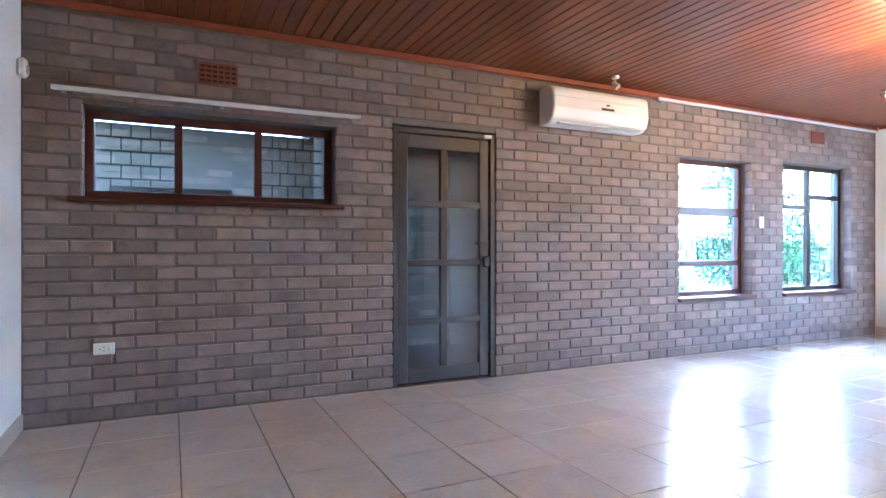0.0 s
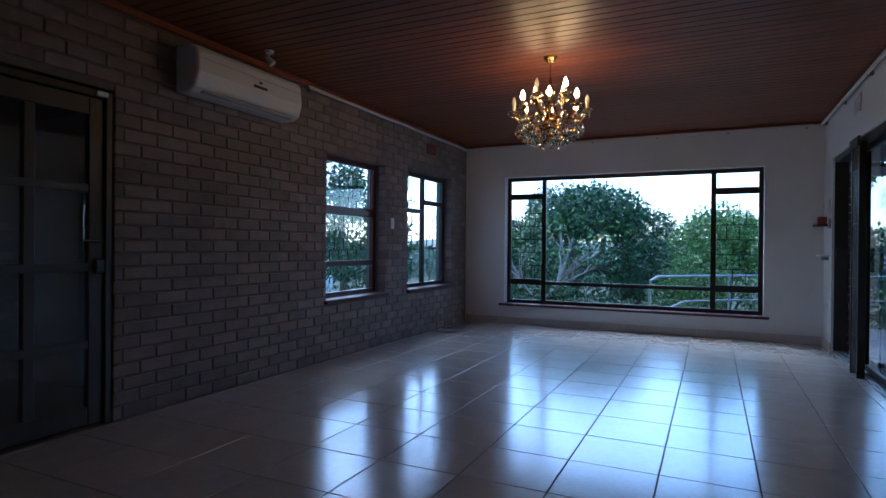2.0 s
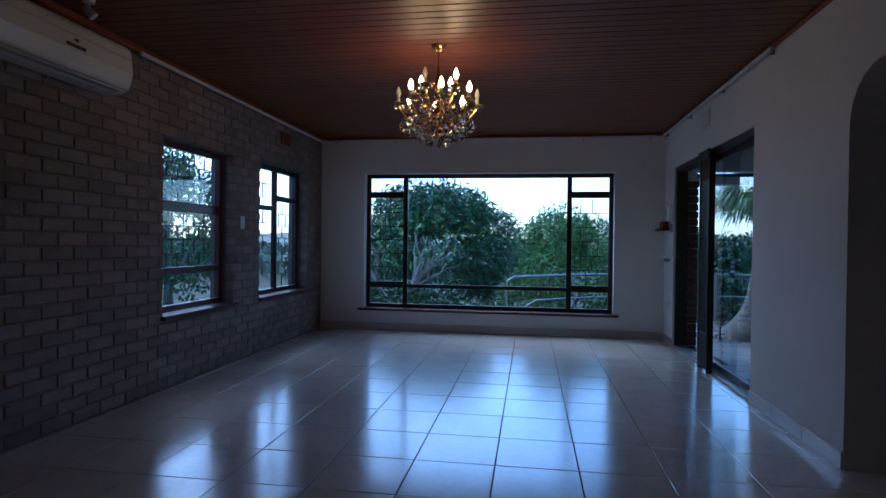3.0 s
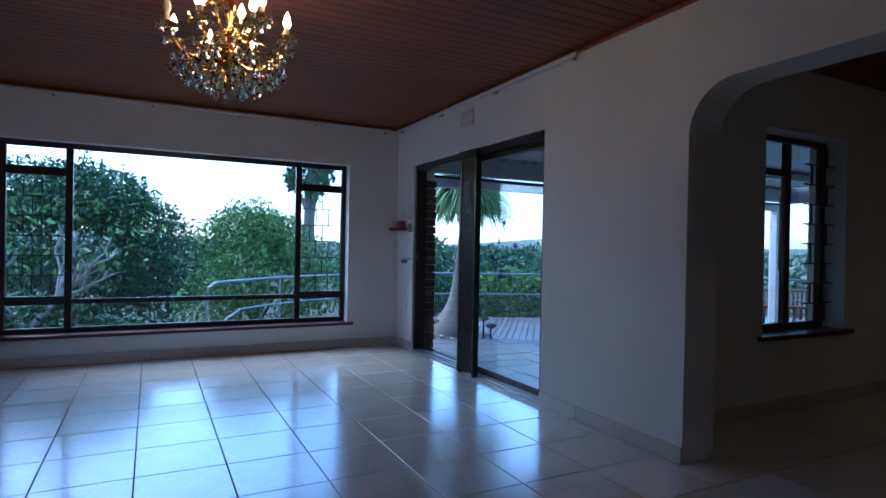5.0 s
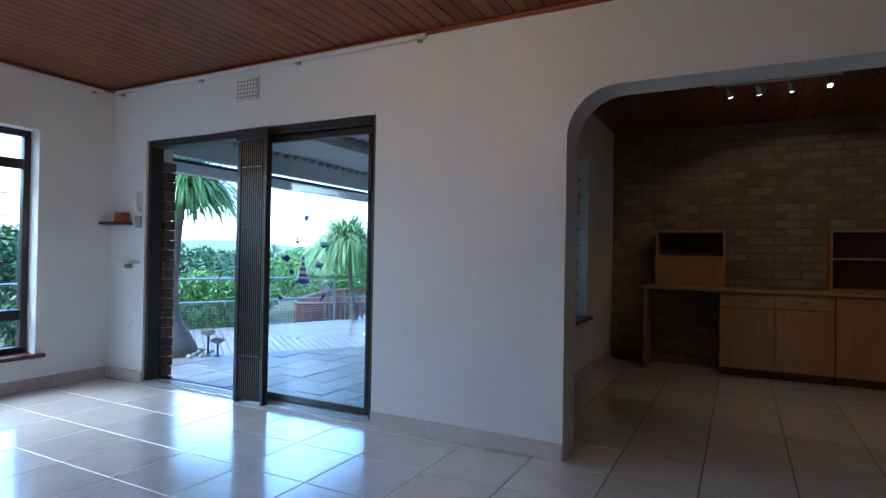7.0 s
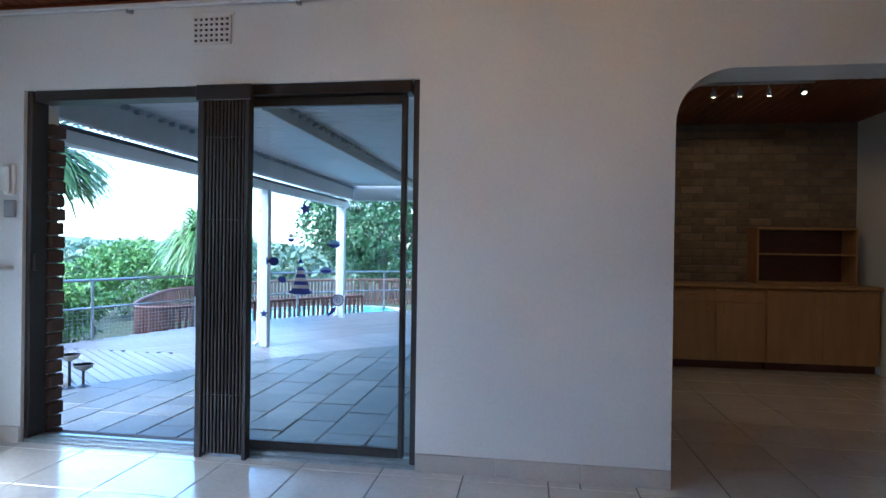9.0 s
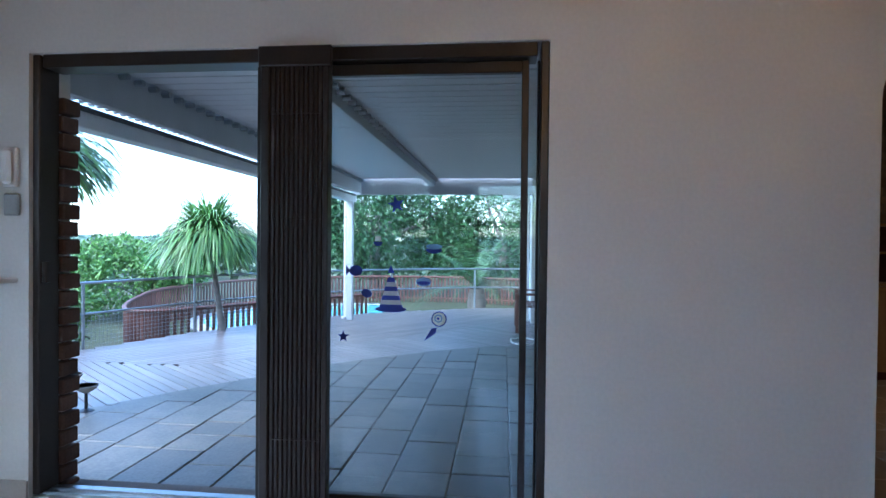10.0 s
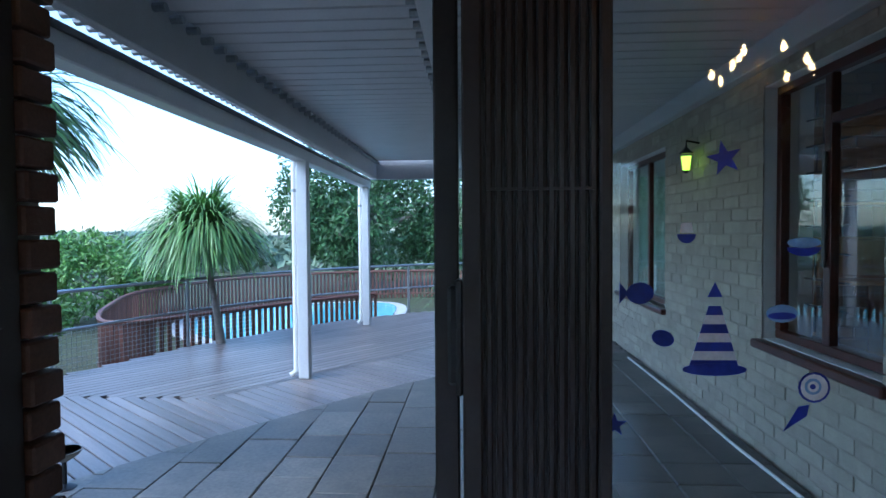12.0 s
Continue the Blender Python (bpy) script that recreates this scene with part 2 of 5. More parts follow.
def bricks(a0, a1, z0, z1, holes, course=0.085, length=0.232, joint=0.011):
    """Stretcher bond: (a0, a1, z0, z1) of every brick, cut at the holes."""
    out, rng = [], random.Random(5)
    rows = int((z1 - z0) / course)
    for r in range(rows):
        b0 = z0 + r * course + joint / 2
        b1 = b0 + course - joint
        free = [(a0, a1)]
        for h in holes:
            if h[2] < b1 - 0.01 and h[3] > b0 + 0.01:
                free = [p for s, e in free for p in ((s, min(e, h[0])), (max(s, h[1]), e)) if p[1] - p[0] > 0.015]
        for s, e in free:
            k = math.floor((s - a0) / length) - 1
            while True:
                u0 = a0 + (k + 0.5 * (r % 2)) * length
                if u0 >= e:
                    break
                p, q = max(u0 + joint / 2, s), min(u0 + length - joint / 2, e)
                if q - p > 0.02:
                    out.append((p + rng.uniform(-0.001, 0.001), q, b0, b1, rng.uniform(-0.003, 0.003)))
                k += 1
    return out


def leaf_mass(blobs, count, size, seed, flat=0.6):
    """Folded leaves scattered over and into uneven ellipsoids (x, y, z, rx, ry, rz)."""
    rng = np.random.default_rng(seed)
    vol = np.array([b[3] * b[4] + b[4] * b[5] + b[3] * b[5] for b in blobs])
    which = rng.choice(len(blobs), count, p=vol / vol.sum())
    b = np.array(blobs)[which]
    d = rng.normal(size=(count, 3))
    d /= np.linalg.norm(d, axis=1)[:, None]
    lump = 1 + 0.16 * np.sin(7 * d[:, 0] + which) * np.sin(6 * d[:, 1] + 2 * which) + 0.10 * np.sin(15 * d[:, 2] + 9 * d[:, 0])
    rad = lump * (1 - 0.35 * rng.random(count) ** 2)
    c = b[:, :3] + d * b[:, 3:] * rad[:, None]
    along = d + rng.normal(size=(count, 3)) * 0.9
    along[:, 2] -= 0.4
    along /= np.linalg.norm(along, axis=1)[:, None]
    side = np.cross(along, rng.normal(size=(count, 3)))
    side /= np.linalg.norm(side, axis=1)[:, None] + 1e-9
    s = size * rng.uniform(0.6, 1.3, count)[:, None]
    up = np.cross(side, along) * s * 0.12
    v = np.stack([c - along * s, c + side * s * flat * 0.6 + up, c + along * s, c - side * s * flat * 0.6 + up], 1).reshape(-1, 3)
    g = Geo()
    g.v = v.tolist()
    k = np.arange(count)[:, None] * 4
    g.f = np.concatenate([k + [0, 1, 2], k + [0, 2, 3]]).tolist()
    return g


def leaf_mesh(name, g, material):
    me = bpy.data.meshes.new(name)
    me.from_pydata(g.v, [], g.f)
    me.materials.append(material)
    return me


# ---- living room: walls, floor, ceiling ----
WEST, EAST, NORTH, TOP = -0.25, 8.35, 4.40, 2.53
DW, DE, DB = 1.60, 4.70, -3.55
PX = 5.0
HOLES_N = [(0.05, 1.60, 1.355, 1.915), (2.04, 2.94, -0.2, 1.985), (5.03, 6.08, 0.56, 1.96), (6.61, 7.85, 0.56, 2.0)]

wall_north = single("wall_north", holed(Geo(), "x", WEST - 0.2, EAST + 0.2, -0.2, TOP + 0.15, NORTH + 0.008, NORTH + 0.25, [(a - 0.012, b + 0.012, c - 0.012, d + 0.012) for a, b, c, d in HOLES_N]),
                    MORTAR, "face brick wall with grey brown bricks and dark joints", "wall", kind="structure")
HOLE_E = (0.59, 3.80, 0.28, 2.06)
wall_east = single("wall_east", holed(Geo(), "y", -0.25, NORTH, -0.2, TOP + 0.15, EAST, EAST + 0.25, [HOLE_E]), PLASTER, "white plastered wall round a wide picture window", "wall", kind="structure")
wall_west = single("wall_west", Geo().box(WEST - 0.2, WEST, -0.25, NORTH, -0.2, TOP + 0.15), PLASTER, "plain white plastered wall", "wall", kind="structure")
SL, SR, SH = 5.54, 7.88, 2.05
AW, AE, AZ, AR = 1.45, 4.265, 2.055, 0.27
gs = holed(Geo(), "x", WEST, EAST, -0.2, TOP + 0.15, -0.25, 0.0, [(SL, SR, -0.2, SH), (AW, AE, -0.2, AZ)])
for cx, sx in ((AW, 1), (AE, -1)):
    k = len(gs.v)
    pts = [(cx, AZ)] + [(cx + sx * AR * (1 - math.cos(a)), AZ - AR * (1 - math.sin(a))) for a in [i * math.pi / 20 for i in range(11)]]
    n = len(pts)
    gs.v += [(x, 0.0, z) for x, z in pts] + [(x, -0.25, z) for x, z in pts]
    gs.f += [tuple(range(k, k + n)), tuple(range(k + n, k + 2 * n))] + [(k + i, k + (i + 1) % n, k + n + (i + 1) % n, k + n + i) for i in range(n)]
wall_south = single("wall_south", gs, PLASTER, "white plastered wall with a round-cornered archway and a sliding door opening", "wall", kind="structure")

floor = single("floor", Geo().box(WEST - 0.2, EAST + 0.2, -0.26, NORTH + 0.2, -0.2, -0.004).box(DW - 0.2, DE + 0.2, DB - 0.2, -0.26, -0.2, -0.004), GROUT, "cream tiled floor with dark grout joints", "floor", kind="structure")

gc = Geo()
x = WEST
while x < EAST:
    gc.box(x + 0.002, x + 0.089, -0.0, NORTH, TOP, TOP + 0.02, 0.004)
    x += 0.091
gc.box(WEST - 0.2, EAST + 0.2, -0.25, NORTH + 0.2, TOP + 0.02, TOP + 0.14)
ceiling = single("ceiling", gc, CEIL, "varnished red-brown tongue and groove pine ceiling", "ceiling", kind="structure")
gk = Geo()
gk.box(WEST, EAST, NORTH - 0.03, NORTH - 0.001, TOP - 0.05, TOP - 0.001, 0.008)
gk.box(WEST, EAST, 0.001, 0.022, TOP - 0.03, TOP - 0.001, 0.006)
gk.box(EAST - 0.022, EAST - 0.001, 0.03, NORTH - 0.04, TOP - 0.03, TOP - 0.001, 0.006)
single("trim_cornice", gk, CORNICE, "narrow red-brown varnished timber cornice", "cornice", kind="structure")


def skirting(name, axis, a0, a1, d0, d1):
    sk = thing(name, (a0 if axis == "x" else d0), (d0 if axis == "x" else a0), 0, "beige tile skirting along the plastered wall", "skirting", kind="structure")
    a = a0
    while a < a1 - 0.02:
        b = min(a + 0.428, a1)
        box = (a + 0.001, b - 0.001, d0, d1, 0.001, 0.095) if axis == "x" else (d0, d1, a + 0.001, b - 0.001, 0.001, 0.095)
        part("tile", Geo().box(*box, 0.003), SKIRT, sk)
        a = b
    return sk


skirting("baseboard_east", "y", 0.02, NORTH - 0.01, EAST - 0.012, EAST)
skirting("baseboard_south", "x", AE, SL, 0.0, 0.012)
skirting("baseboard_corner", "x", SR, EAST - 0.014, 0.0, 0.012)
skirting("baseboard_west", "y", 0.02, NORTH - 0.01, WEST, WEST + 0.012)

# ---- windows of the living room ----


def bars(parent, axis, a0, a1, z0, z1, d, cols, rows, label="thin dark burglar bars in a staggered pattern"):
    """Staggered burglar bars in one plane."""
    g = Geo()
    r = 0.005

    def bar(p, q, s, e):
        if axis == "x":
            g.box(p, q, d - r, d + r, s, e)
        else:
            g.box(d - r, d + r, p, q, s, e)
    h = (z1 - z0) / rows
    w = (a1 - a0) / cols
    for i in range(1, rows):
        bar(a0, a1, z0 + i * h - r, z0 + i * h + r)
    for i in range(rows):
        for j in range(1, cols):
            o = (0.25 if i % 2 else -0.25) * w
            bar(a0 + j * w + o - r, a0 + j * w + o + r, z0 + i * h + r, z0 + (i + 1) * h - r)
    return part("burglar_bars", g, BLACK, parent, label)


def window(name, axis, a0, a1, z0, z1, d, material, sticks, panes, label, w=0.05, deep=0.06):
    """A framed window; sticks: (a0, a1, z0, z1) mullions and transoms; panes likewise."""
    def bx(p, q, s, e, u, v):
        return (p, q, u, v, s, e) if axis == "x" else (u, v, p, q, s, e)
    o = thing(name, *((a0, d, z0) if axis == "x" else (d, a0, z0)), label, "window", kind="structure")
    g = Geo()
    for p, q, s, e in ((a0, a1, z0, z0 + w), (a0, a1, z1 - w, z1), (a0, a0 + w, z0 + w, z1 - w), (a1 - w, a1, z0 + w, z1 - w)):
        g.box(*bx(p, q, s, e, d - deep / 2, d + deep / 2), 0.005)
    part("window_frame", g, material, o)
    for s in sticks:
        part("mullion" if s[1] - s[0] < s[3] - s[2] else "transom", Geo().box(*bx(*s, d - deep / 2 + 0.004, d + deep / 2 - 0.004), 0.004), material, o)
    for s in panes:
        pane(bx(*s, d - 0.003, d + 0.003), o)
    return o


FY = NORTH + 0.15
w = window("window_1", "x", 0.05, 1.60, 1.365, 1.915, FY, REDWOOD, [(0.555, 0.605, 1.405, 1.875), (1.06, 1.11, 1.405, 1.875)],
           [(0.09, 0.56, 1.405, 1.875), (0.60, 1.07, 1.405, 1.875), (1.10, 1.56, 1.405, 1.875)], "high three-light window with a dark red wooden frame")
part("window_sill", Geo().box(-0.02, 1.66, NORTH - 0.045, FY - 0.03, 1.33, 1.365, 0.008), REDWOOD, w)
for p, q in ((0.10, 0.555), (1.11, 1.55)):
    bars(w, "x", p, q, 1.415, 1.865, FY + 0.06, 4, 5)
w = window("window_2", "x", 5.03, 6.08, 0.565, 1.96, FY, REDWOOD, [(5.08, 6.03, 1.39, 1.475), (5.08, 6.03, 0.87, 0.925)],
           [(5.07, 6.04, 1.46, 1.92), (5.07, 6.04, 0.92, 1.40), (5.07, 6.04, 0.61, 0.88)], "tall window with dark red frame and burglar bars")
part("window_sill", Geo().box(5.0, 6.12, NORTH - 0.04, FY - 0.03, 0.525, 0.565, 0.008), REDWOOD, w)
bars(w, "x", 5.08, 6.03, 1.47, 1.91, FY + 0.06, 6, 4)
bars(w, "x", 5.08, 6.03, 0.92, 1.39, FY + 0.06, 6, 4)
w = window("window_3", "x", 6.61, 7.85, 0.565, 2.0, FY, BRONZE, [(7.21, 7.27, 0.61, 1.96), (7.27, 7.8, 1.62, 1.68), (6.66, 7.21, 1.50, 1.55)],
           [(6.65, 7.22, 1.54, 1.96), (6.65, 7.22, 0.61, 1.51), (7.26, 7.81, 0.61, 1.63), (7.26, 7.81, 1.67, 1.96)], "tall two-light window with dark frame and burglar bars")
part("window_sill", Geo().box(6.58, 7.89, NORTH - 0.04, FY - 0.03, 0.525, 0.565, 0.008), REDWOOD, w)
bars(w, "x", 6.66, 7.21, 0.62, 1.95, FY + 0.06, 3, 9)
bars(w, "x", 7.28, 7.8, 0.62, 1.62, FY + 0.06, 3, 7)
FX = EAST + 0.15
w = window("window_4", "y", 0.59, 3.80, 0.285, 2.06, FX, BRONZE,
           [(1.10, 1.16, 0.33, 2.01), (3.24, 3.30, 0.33, 2.01), (1.16, 3.24, 0.555, 0.60), (0.64, 1.10, 0.55, 0.63), (3.30, 3.75, 0.55, 0.63), (0.64, 1.10, 1.75, 1.83), (3.30, 3.75, 1.75, 1.83)],
           [(1.15, 3.25, 0.59, 2.02), (1.15, 3.25, 0.32, 0.56), (0.63, 1.11, 0.32, 0.56), (3.29, 3.76, 0.32, 0.56), (0.63, 1.11, 0.62, 1.76), (3.29, 3.76, 0.62, 1.76), (0.63, 1.11, 1.82, 2.02), (3.29, 3.76, 1.82, 2.02)],
           "wide picture window with dark bronze frame and side lights", 0.05)
part("window_sill", Geo().box(EAST - 0.05, FX - 0.03, 0.53, 3.87, 0.255, 0.285, 0.008), REDWOOD, w)
bars(w, "y", 0.66, 1.09, 0.64, 1.74, FX + 0.06, 3, 6)
bars(w, "y", 3.31, 3.74, 0.64, 1.74, FX + 0.06, 3, 6)

# ---- glazed back door ----
DY = NORTH + 0.03
door = thing("door_1", 2.04, DY, 0, "closed grey-brown steel door with eight glass panes in a brick wall", "door", kind="structure")
g = Geo()
for b in ((2.045, 2.085, 0.0, 1.98), (2.895, 2.935, 0.0, 1.98), (2.085, 2.895, 1.94, 1.98)):
    g.box(b[0], b[1], DY - 0.02, DY + 0.10, b[2], b[3], 0.004)
part("door_frame", g, DOORMETAL, door)
LX0, LX1 = 2.09, 2.89
part("stile", Geo().box(LX0, LX0 + 0.085, DY, DY + 0.045, 0.015, 1.935, 0.005), DOORMETAL, door)
part("stile", Geo().box(LX1 - 0.085, LX1, DY, DY + 0.045, 0.015, 1.935, 0.005), DOORMETAL, door)
part("stile", Geo().box(2.455, 2.515, DY + 0.002, DY + 0.043, 0.12, 1.83, 0.005), DOORMETAL, door)
for z0, z1 in ((0.015, 0.12), (0.46, 0.51), (0.915, 0.965), (1.375, 1.425), (1.83, 1.935)):
    part("rail", Geo().box(LX0 + 0.085, LX1 - 0.085, DY + 0.001, DY + 0.044, z0, z1, 0.005), DOORMETAL, door)
for z0, z1 in ((0.11, 0.47), (0.50, 0.92), (0.96, 1.38), (1.42, 1.84)):
    for p, q in ((LX0 + 0.08, 2.46), (2.51, LX1 - 0.08)):
        pane((p, q, DY + 0.02, DY + 0.026, z0, z1), door)
hd = part("door_handle", Geo().tube([(2.855, DY, 1.09), (2.855, DY - 0.05, 1.09), (2.83, DY - 0.055, 1.09), (2.73, DY - 0.055, 1.095)], 0.009), BLACK, door)
part("lock", Geo().box(2.825, 2.885, DY - 0.035, DY + 0.0, 0.90, 0.99, 0.01), BLACK, door)
part("closer_contact", Geo().box(2.83, 2.90, DY - 0.035, DY - 0.02, 1.945, 1.975, 0.004), WHITEPLASTIC, door)

# ---- things on the brick wall ----
ac = thing("air_conditioner", 3.4, NORTH, 2.1, "white wall-mounted split air conditioner on the brick wall", "air conditioner")
k = [(0.0, 2.09), (-0.13, 2.09), (-0.19, 2.13), (-0.215, 2.22), (-0.20, 2.37), (-0.16, 2.405), (0.0, 2.405)]
g = Geo()
ACX = (3.36, 4.41)
g.v = [(xx, NORTH + y - 0.002, z) for xx in ACX for y, z in k]
n = len(k)
g.f = [tuple(range(n)), tuple(range(n, 2 * n))] + [(i, (i + 1) % n, n + (i + 1) % n, n + i) for i in range(n)]
b = part("body", g, WHITEPLASTIC, ac)
bev = b.modifiers.new("round", "BEVEL")
bev.width, bev.segments = 0.02, 3
part("louvre", Geo().box(3.44, 4.33, NORTH - 0.185, NORTH - 0.135, 2.096, 2.108, 0.004, None), LOUVRE, ac)
part("display", Geo().box(3.86, 4.0, NORTH - 0.222, NORTH - 0.214, 2.235, 2.255, 0.003), BLACK, ac, "small dark display strip")
part("badge", Geo().box(3.92, 3.95, NORTH - 0.219, NORTH - 0.211, 2.275, 2.288, 0.002), BLACK, ac)
for z in (2.115, 2.31):
    part("seam", Geo().box(3.38, 4.39, NORTH - 0.211 + (0.02 if z < 2.2 else 0), NORTH - 0.203 + (0.02 if z < 2.2 else 0), z, z + 0.003), LOUVRE, ac)


def curtain_rail(axis, a0, a1, z, d, sign, label):
    r = thing("curtain_rail", *((a0, d, z) if axis == "x" else (d, a0, z)), label, "curtain rail", "curtain rails")
    u, v = sorted((d + sign * 0.03, d + sign * 0.055))
    g = Geo().box(*((a0, a1, u, v, z, z + 0.028) if axis == "x" else (u, v, a0, a1, z, z + 0.028)), 0.004)
    part("track", g, WHITEMETAL, r)
    n = max(2, int((a1 - a0) / 0.8) + 1)
    for i in range(n):
        a = a0 + 0.06 + (a1 - a0 - 0.12) * i / (n - 1)
        s, e = sorted((d, d + sign * 0.03))
        part("bracket", Geo().box(*((a - 0.012, a + 0.012, s, e, z - 0.012, z + 0.02) if axis == "x" else (s, e, a - 0.012, a + 0.012, z - 0.012, z + 0.02)), 0.003), STEEL, r)
        part("glider", Geo().tube([((a, (u + v) / 2, z) if axis == "x" else ((u + v) / 2, a, z)), ((a, (u + v) / 2, z - 0.02) if axis == "x" else ((u + v) / 2, a, z - 0.02))], 0.004, 6), STEEL, r)
    return r


curtain_rail("x", -0.10, 1.78, 1.985, NORTH, -1, "short white curtain track above the high window")
curtain_rail("x", 4.70, 8.28, 2.455, NORTH, -1, "long white curtain track under the ceiling on the brick wall")
curtain_rail("y", 0.12, 4.25, 2.47, EAST, -1, "white curtain track above the picture window")
curtain_rail("x", 5.15, 8.25, 2.47, 0.0, 1, "white curtain track above the sliding door")


def air_brick(x, y, z, w, h, sign, material, label, cols=6, rows=4):
    v = thing("air_vent", x, y, z, label, "air vent")
    y0, y1 = sorted((y, y + sign * 0.012))
    g = Geo()
    cw, rh = w / cols, h / rows
    for i in range(cols + 1):
        a = x + i * cw
        g.box(a - 0.006, a + 0.006, y0, y1, z, z + h)
    for j in range(rows + 1):
        a = z + j * rh
        g.box(x - 0.006, x + w + 0.006, y0 + 0.001 * sign, y1 + 0.001 * sign, a - 0.006, a + 0.006)
    part("grille", g, material, v)
    part("backing", Geo().box(x, x + w, *sorted((y + sign * 0.001, y + sign * 0.003)), z, z + h), BLACK, v)
    return v


air_brick(0.70, NORTH - 0.004, 2.135, 0.23, 0.125, -1, TERRA, "terracotta air brick set in the brick wall")
air_brick(7.08, NORTH - 0.004, 2.25, 0.22, 0.125, -1, TERRA, "terracotta air brick set in the brick wall")
air_brick(6.60, 0.001, 2.275, 0.215, 0.145, 1, PLASTER, "white painted air brick above the sliding door", 7, 5)
for z in (2.247, 2.425):
    part("ledge", Geo().box(6.575, 6.84, 0.0005, 0.006, z, z + 0.021, 0.002), PLASTER, bpy.data.objects["air_vent.002"])


def socket(x, y, z, sign, w=0.115, h=0.07, holes=True):
    s = thing("wall_socket", x, y, z, "white plastic wall socket plate", "socket")
    part("plate", Geo().box(x - w / 2, x + w / 2, *sorted((y, y + sign * 0.011)), z - h / 2, z + h / 2, 0.003), WHITEPLASTIC, s)
    if holes:
        for i, (dx, dz) in enumerate(((-0.02, 0.0), (0.0, 0.012), (0.0, -0.012))):
            part("pin_hole", Geo().tube([(x + dx, y + sign * 0.009, z + dz), (x + dx, y + sign * 0.0125, z + dz)], 0.004, 8), BLACK, s)
        part("rocker", Geo().box(x + 0.025, x + 0.042, *sorted((y + sign * 0.01, y + sign * 0.015)), z - 0.012, z + 0.012, 0.002), WHITEPLASTIC, s)
    return s


socket(0.165, NORTH - 0.004, 0.44, -1)
socket(8.06, 0.0, 0.47, 1, 0.07, 0.115)
sw = thing("light_switch", 6.22, NORTH, 1.33, "white light switch plate on the brick wall", "switch")
part("plate", Geo().box(6.185, 6.255, NORTH - 0.016, NORTH - 0.003, 1.27, 1.39, 0.003), WHITEPLASTIC, sw)
part("rocker", Geo().box(6.21, 6.23, NORTH - 0.021, NORTH - 0.014, 1.315, 1.345, 0.002), WHITEPLASTIC, sw)
pir = thing("motion_sensor", -0.27, NORTH - 0.1, 2.05, "small white alarm sensor in the wall corner", "sensor")
part("housing", Geo().box(WEST + 0.001, WEST + 0.05, NORTH - 0.13, NORTH - 0.06, 2.02, 2.13, 0.015), WHITEPLASTIC, pir)
part("lens", Geo().box(WEST + 0.045, WEST + 0.056, NORTH - 0.12, NORTH - 0.07, 2.04, 2.09, 0.006), LOUVRE, pir)
spot = thing("ceiling_spotlight", 3.98, 4.15, TOP, "small white ceiling spotlight beside the air conditioner", "spotlight")
part("base", Geo().lathe([(0.03, -0.02), (0.035, 0)], (3.98, 4.15, TOP), 14), WHITEMETAL, spot)
part("stem", Geo().tube([(3.98, 4.15, TOP - 0.02), (3.975, 4.14, TOP - 0.06)], 0.006, 8), WHITEMETAL, spot)
part("head", Geo().tube([(3.965, 4.16, TOP - 0.05), (3.985, 4.12, TOP - 0.10)], [0.018, 0.028], 14), WHITEMETAL, spot)

# ---- corner by the sliding door ----
sh = thing("corner_shelf", 8.2, 0.0, 1.335, "small dark wooden wall shelf in the corner", "shelf")
part("board", Geo().box(8.04, 8.345, 0.001, 0.11, 1.335, 1.36, 0.004), REDWOOD, sh)
single("wooden_box", Geo().box(8.06, 8.16, 0.015, 0.095, 1.361, 1.44, 0.006), mat("red box", (0.28, 0.05, 0.03), None, 0.5, scale=12), "small red box on the corner shelf", "box")
hk = thing("wall_shelf", 8.0, 0.0, 1.0, "small white wall ledge beside the sliding door", "shelf")
part("ledge", Geo().box(7.93, 8.16, 0.001, 0.10, 1.005, 1.025, 0.004), WHITEPLASTIC, hk)
part("bracket", Geo().box(8.03, 8.05, 0.001, 0.07, 0.965, 1.005, 0.003), STEEL, hk)
ic = thing("intercom", 7.955, 0.0, 1.45, "white intercom handset beside the sliding door", "intercom")
part("base", Geo().box(7.92, 7.99, 0.001, 0.025, 1.44, 1.62, 0.006), WHITEPLASTIC, ic)
part("handset", Geo().box(7.93, 7.975, 0.025, 0.055, 1.45, 1.61, 0.012), WHITEPLASTIC, ic)
kp = single("keypad", Geo().box(7.915, 7.99, 0.001, 0.022, 1.31, 1.41, 0.006), mat("grey keypad plastic", (0.35, 0.36, 0.36), None, 0.5, scale=9), "small grey keypad under the intercom", "keypad")

# ---- sliding door ----
sd = thing("sliding_door", SL, -0.1, 0, "half-open bronze aluminium sliding door with clear glass", "sliding door", kind="structure")
g = Geo()
g.box(SL, SL + 0.035, -0.14, -0.02, 0.02, SH, 0.004)
g.box(SR - 0.035, SR, -0.14, -0.02, 0.02, SH, 0.004)
g.box(SL + 0.05, SR - 0.05, -0.14, -0.02, SH - 0.06, SH, 0.004)
part("outer_frame", g, BRONZE, sd)
part("track", Geo().box(SL, SR, -0.16, -0.015, -0.19, 0.014, 0.003).box(SL, SR, -0.05, -0.044, 0.014, 0.026).box(SL, SR, -0.10, -0.094, 0.014, 0.026), STEEL, sd, "pale aluminium bottom track")
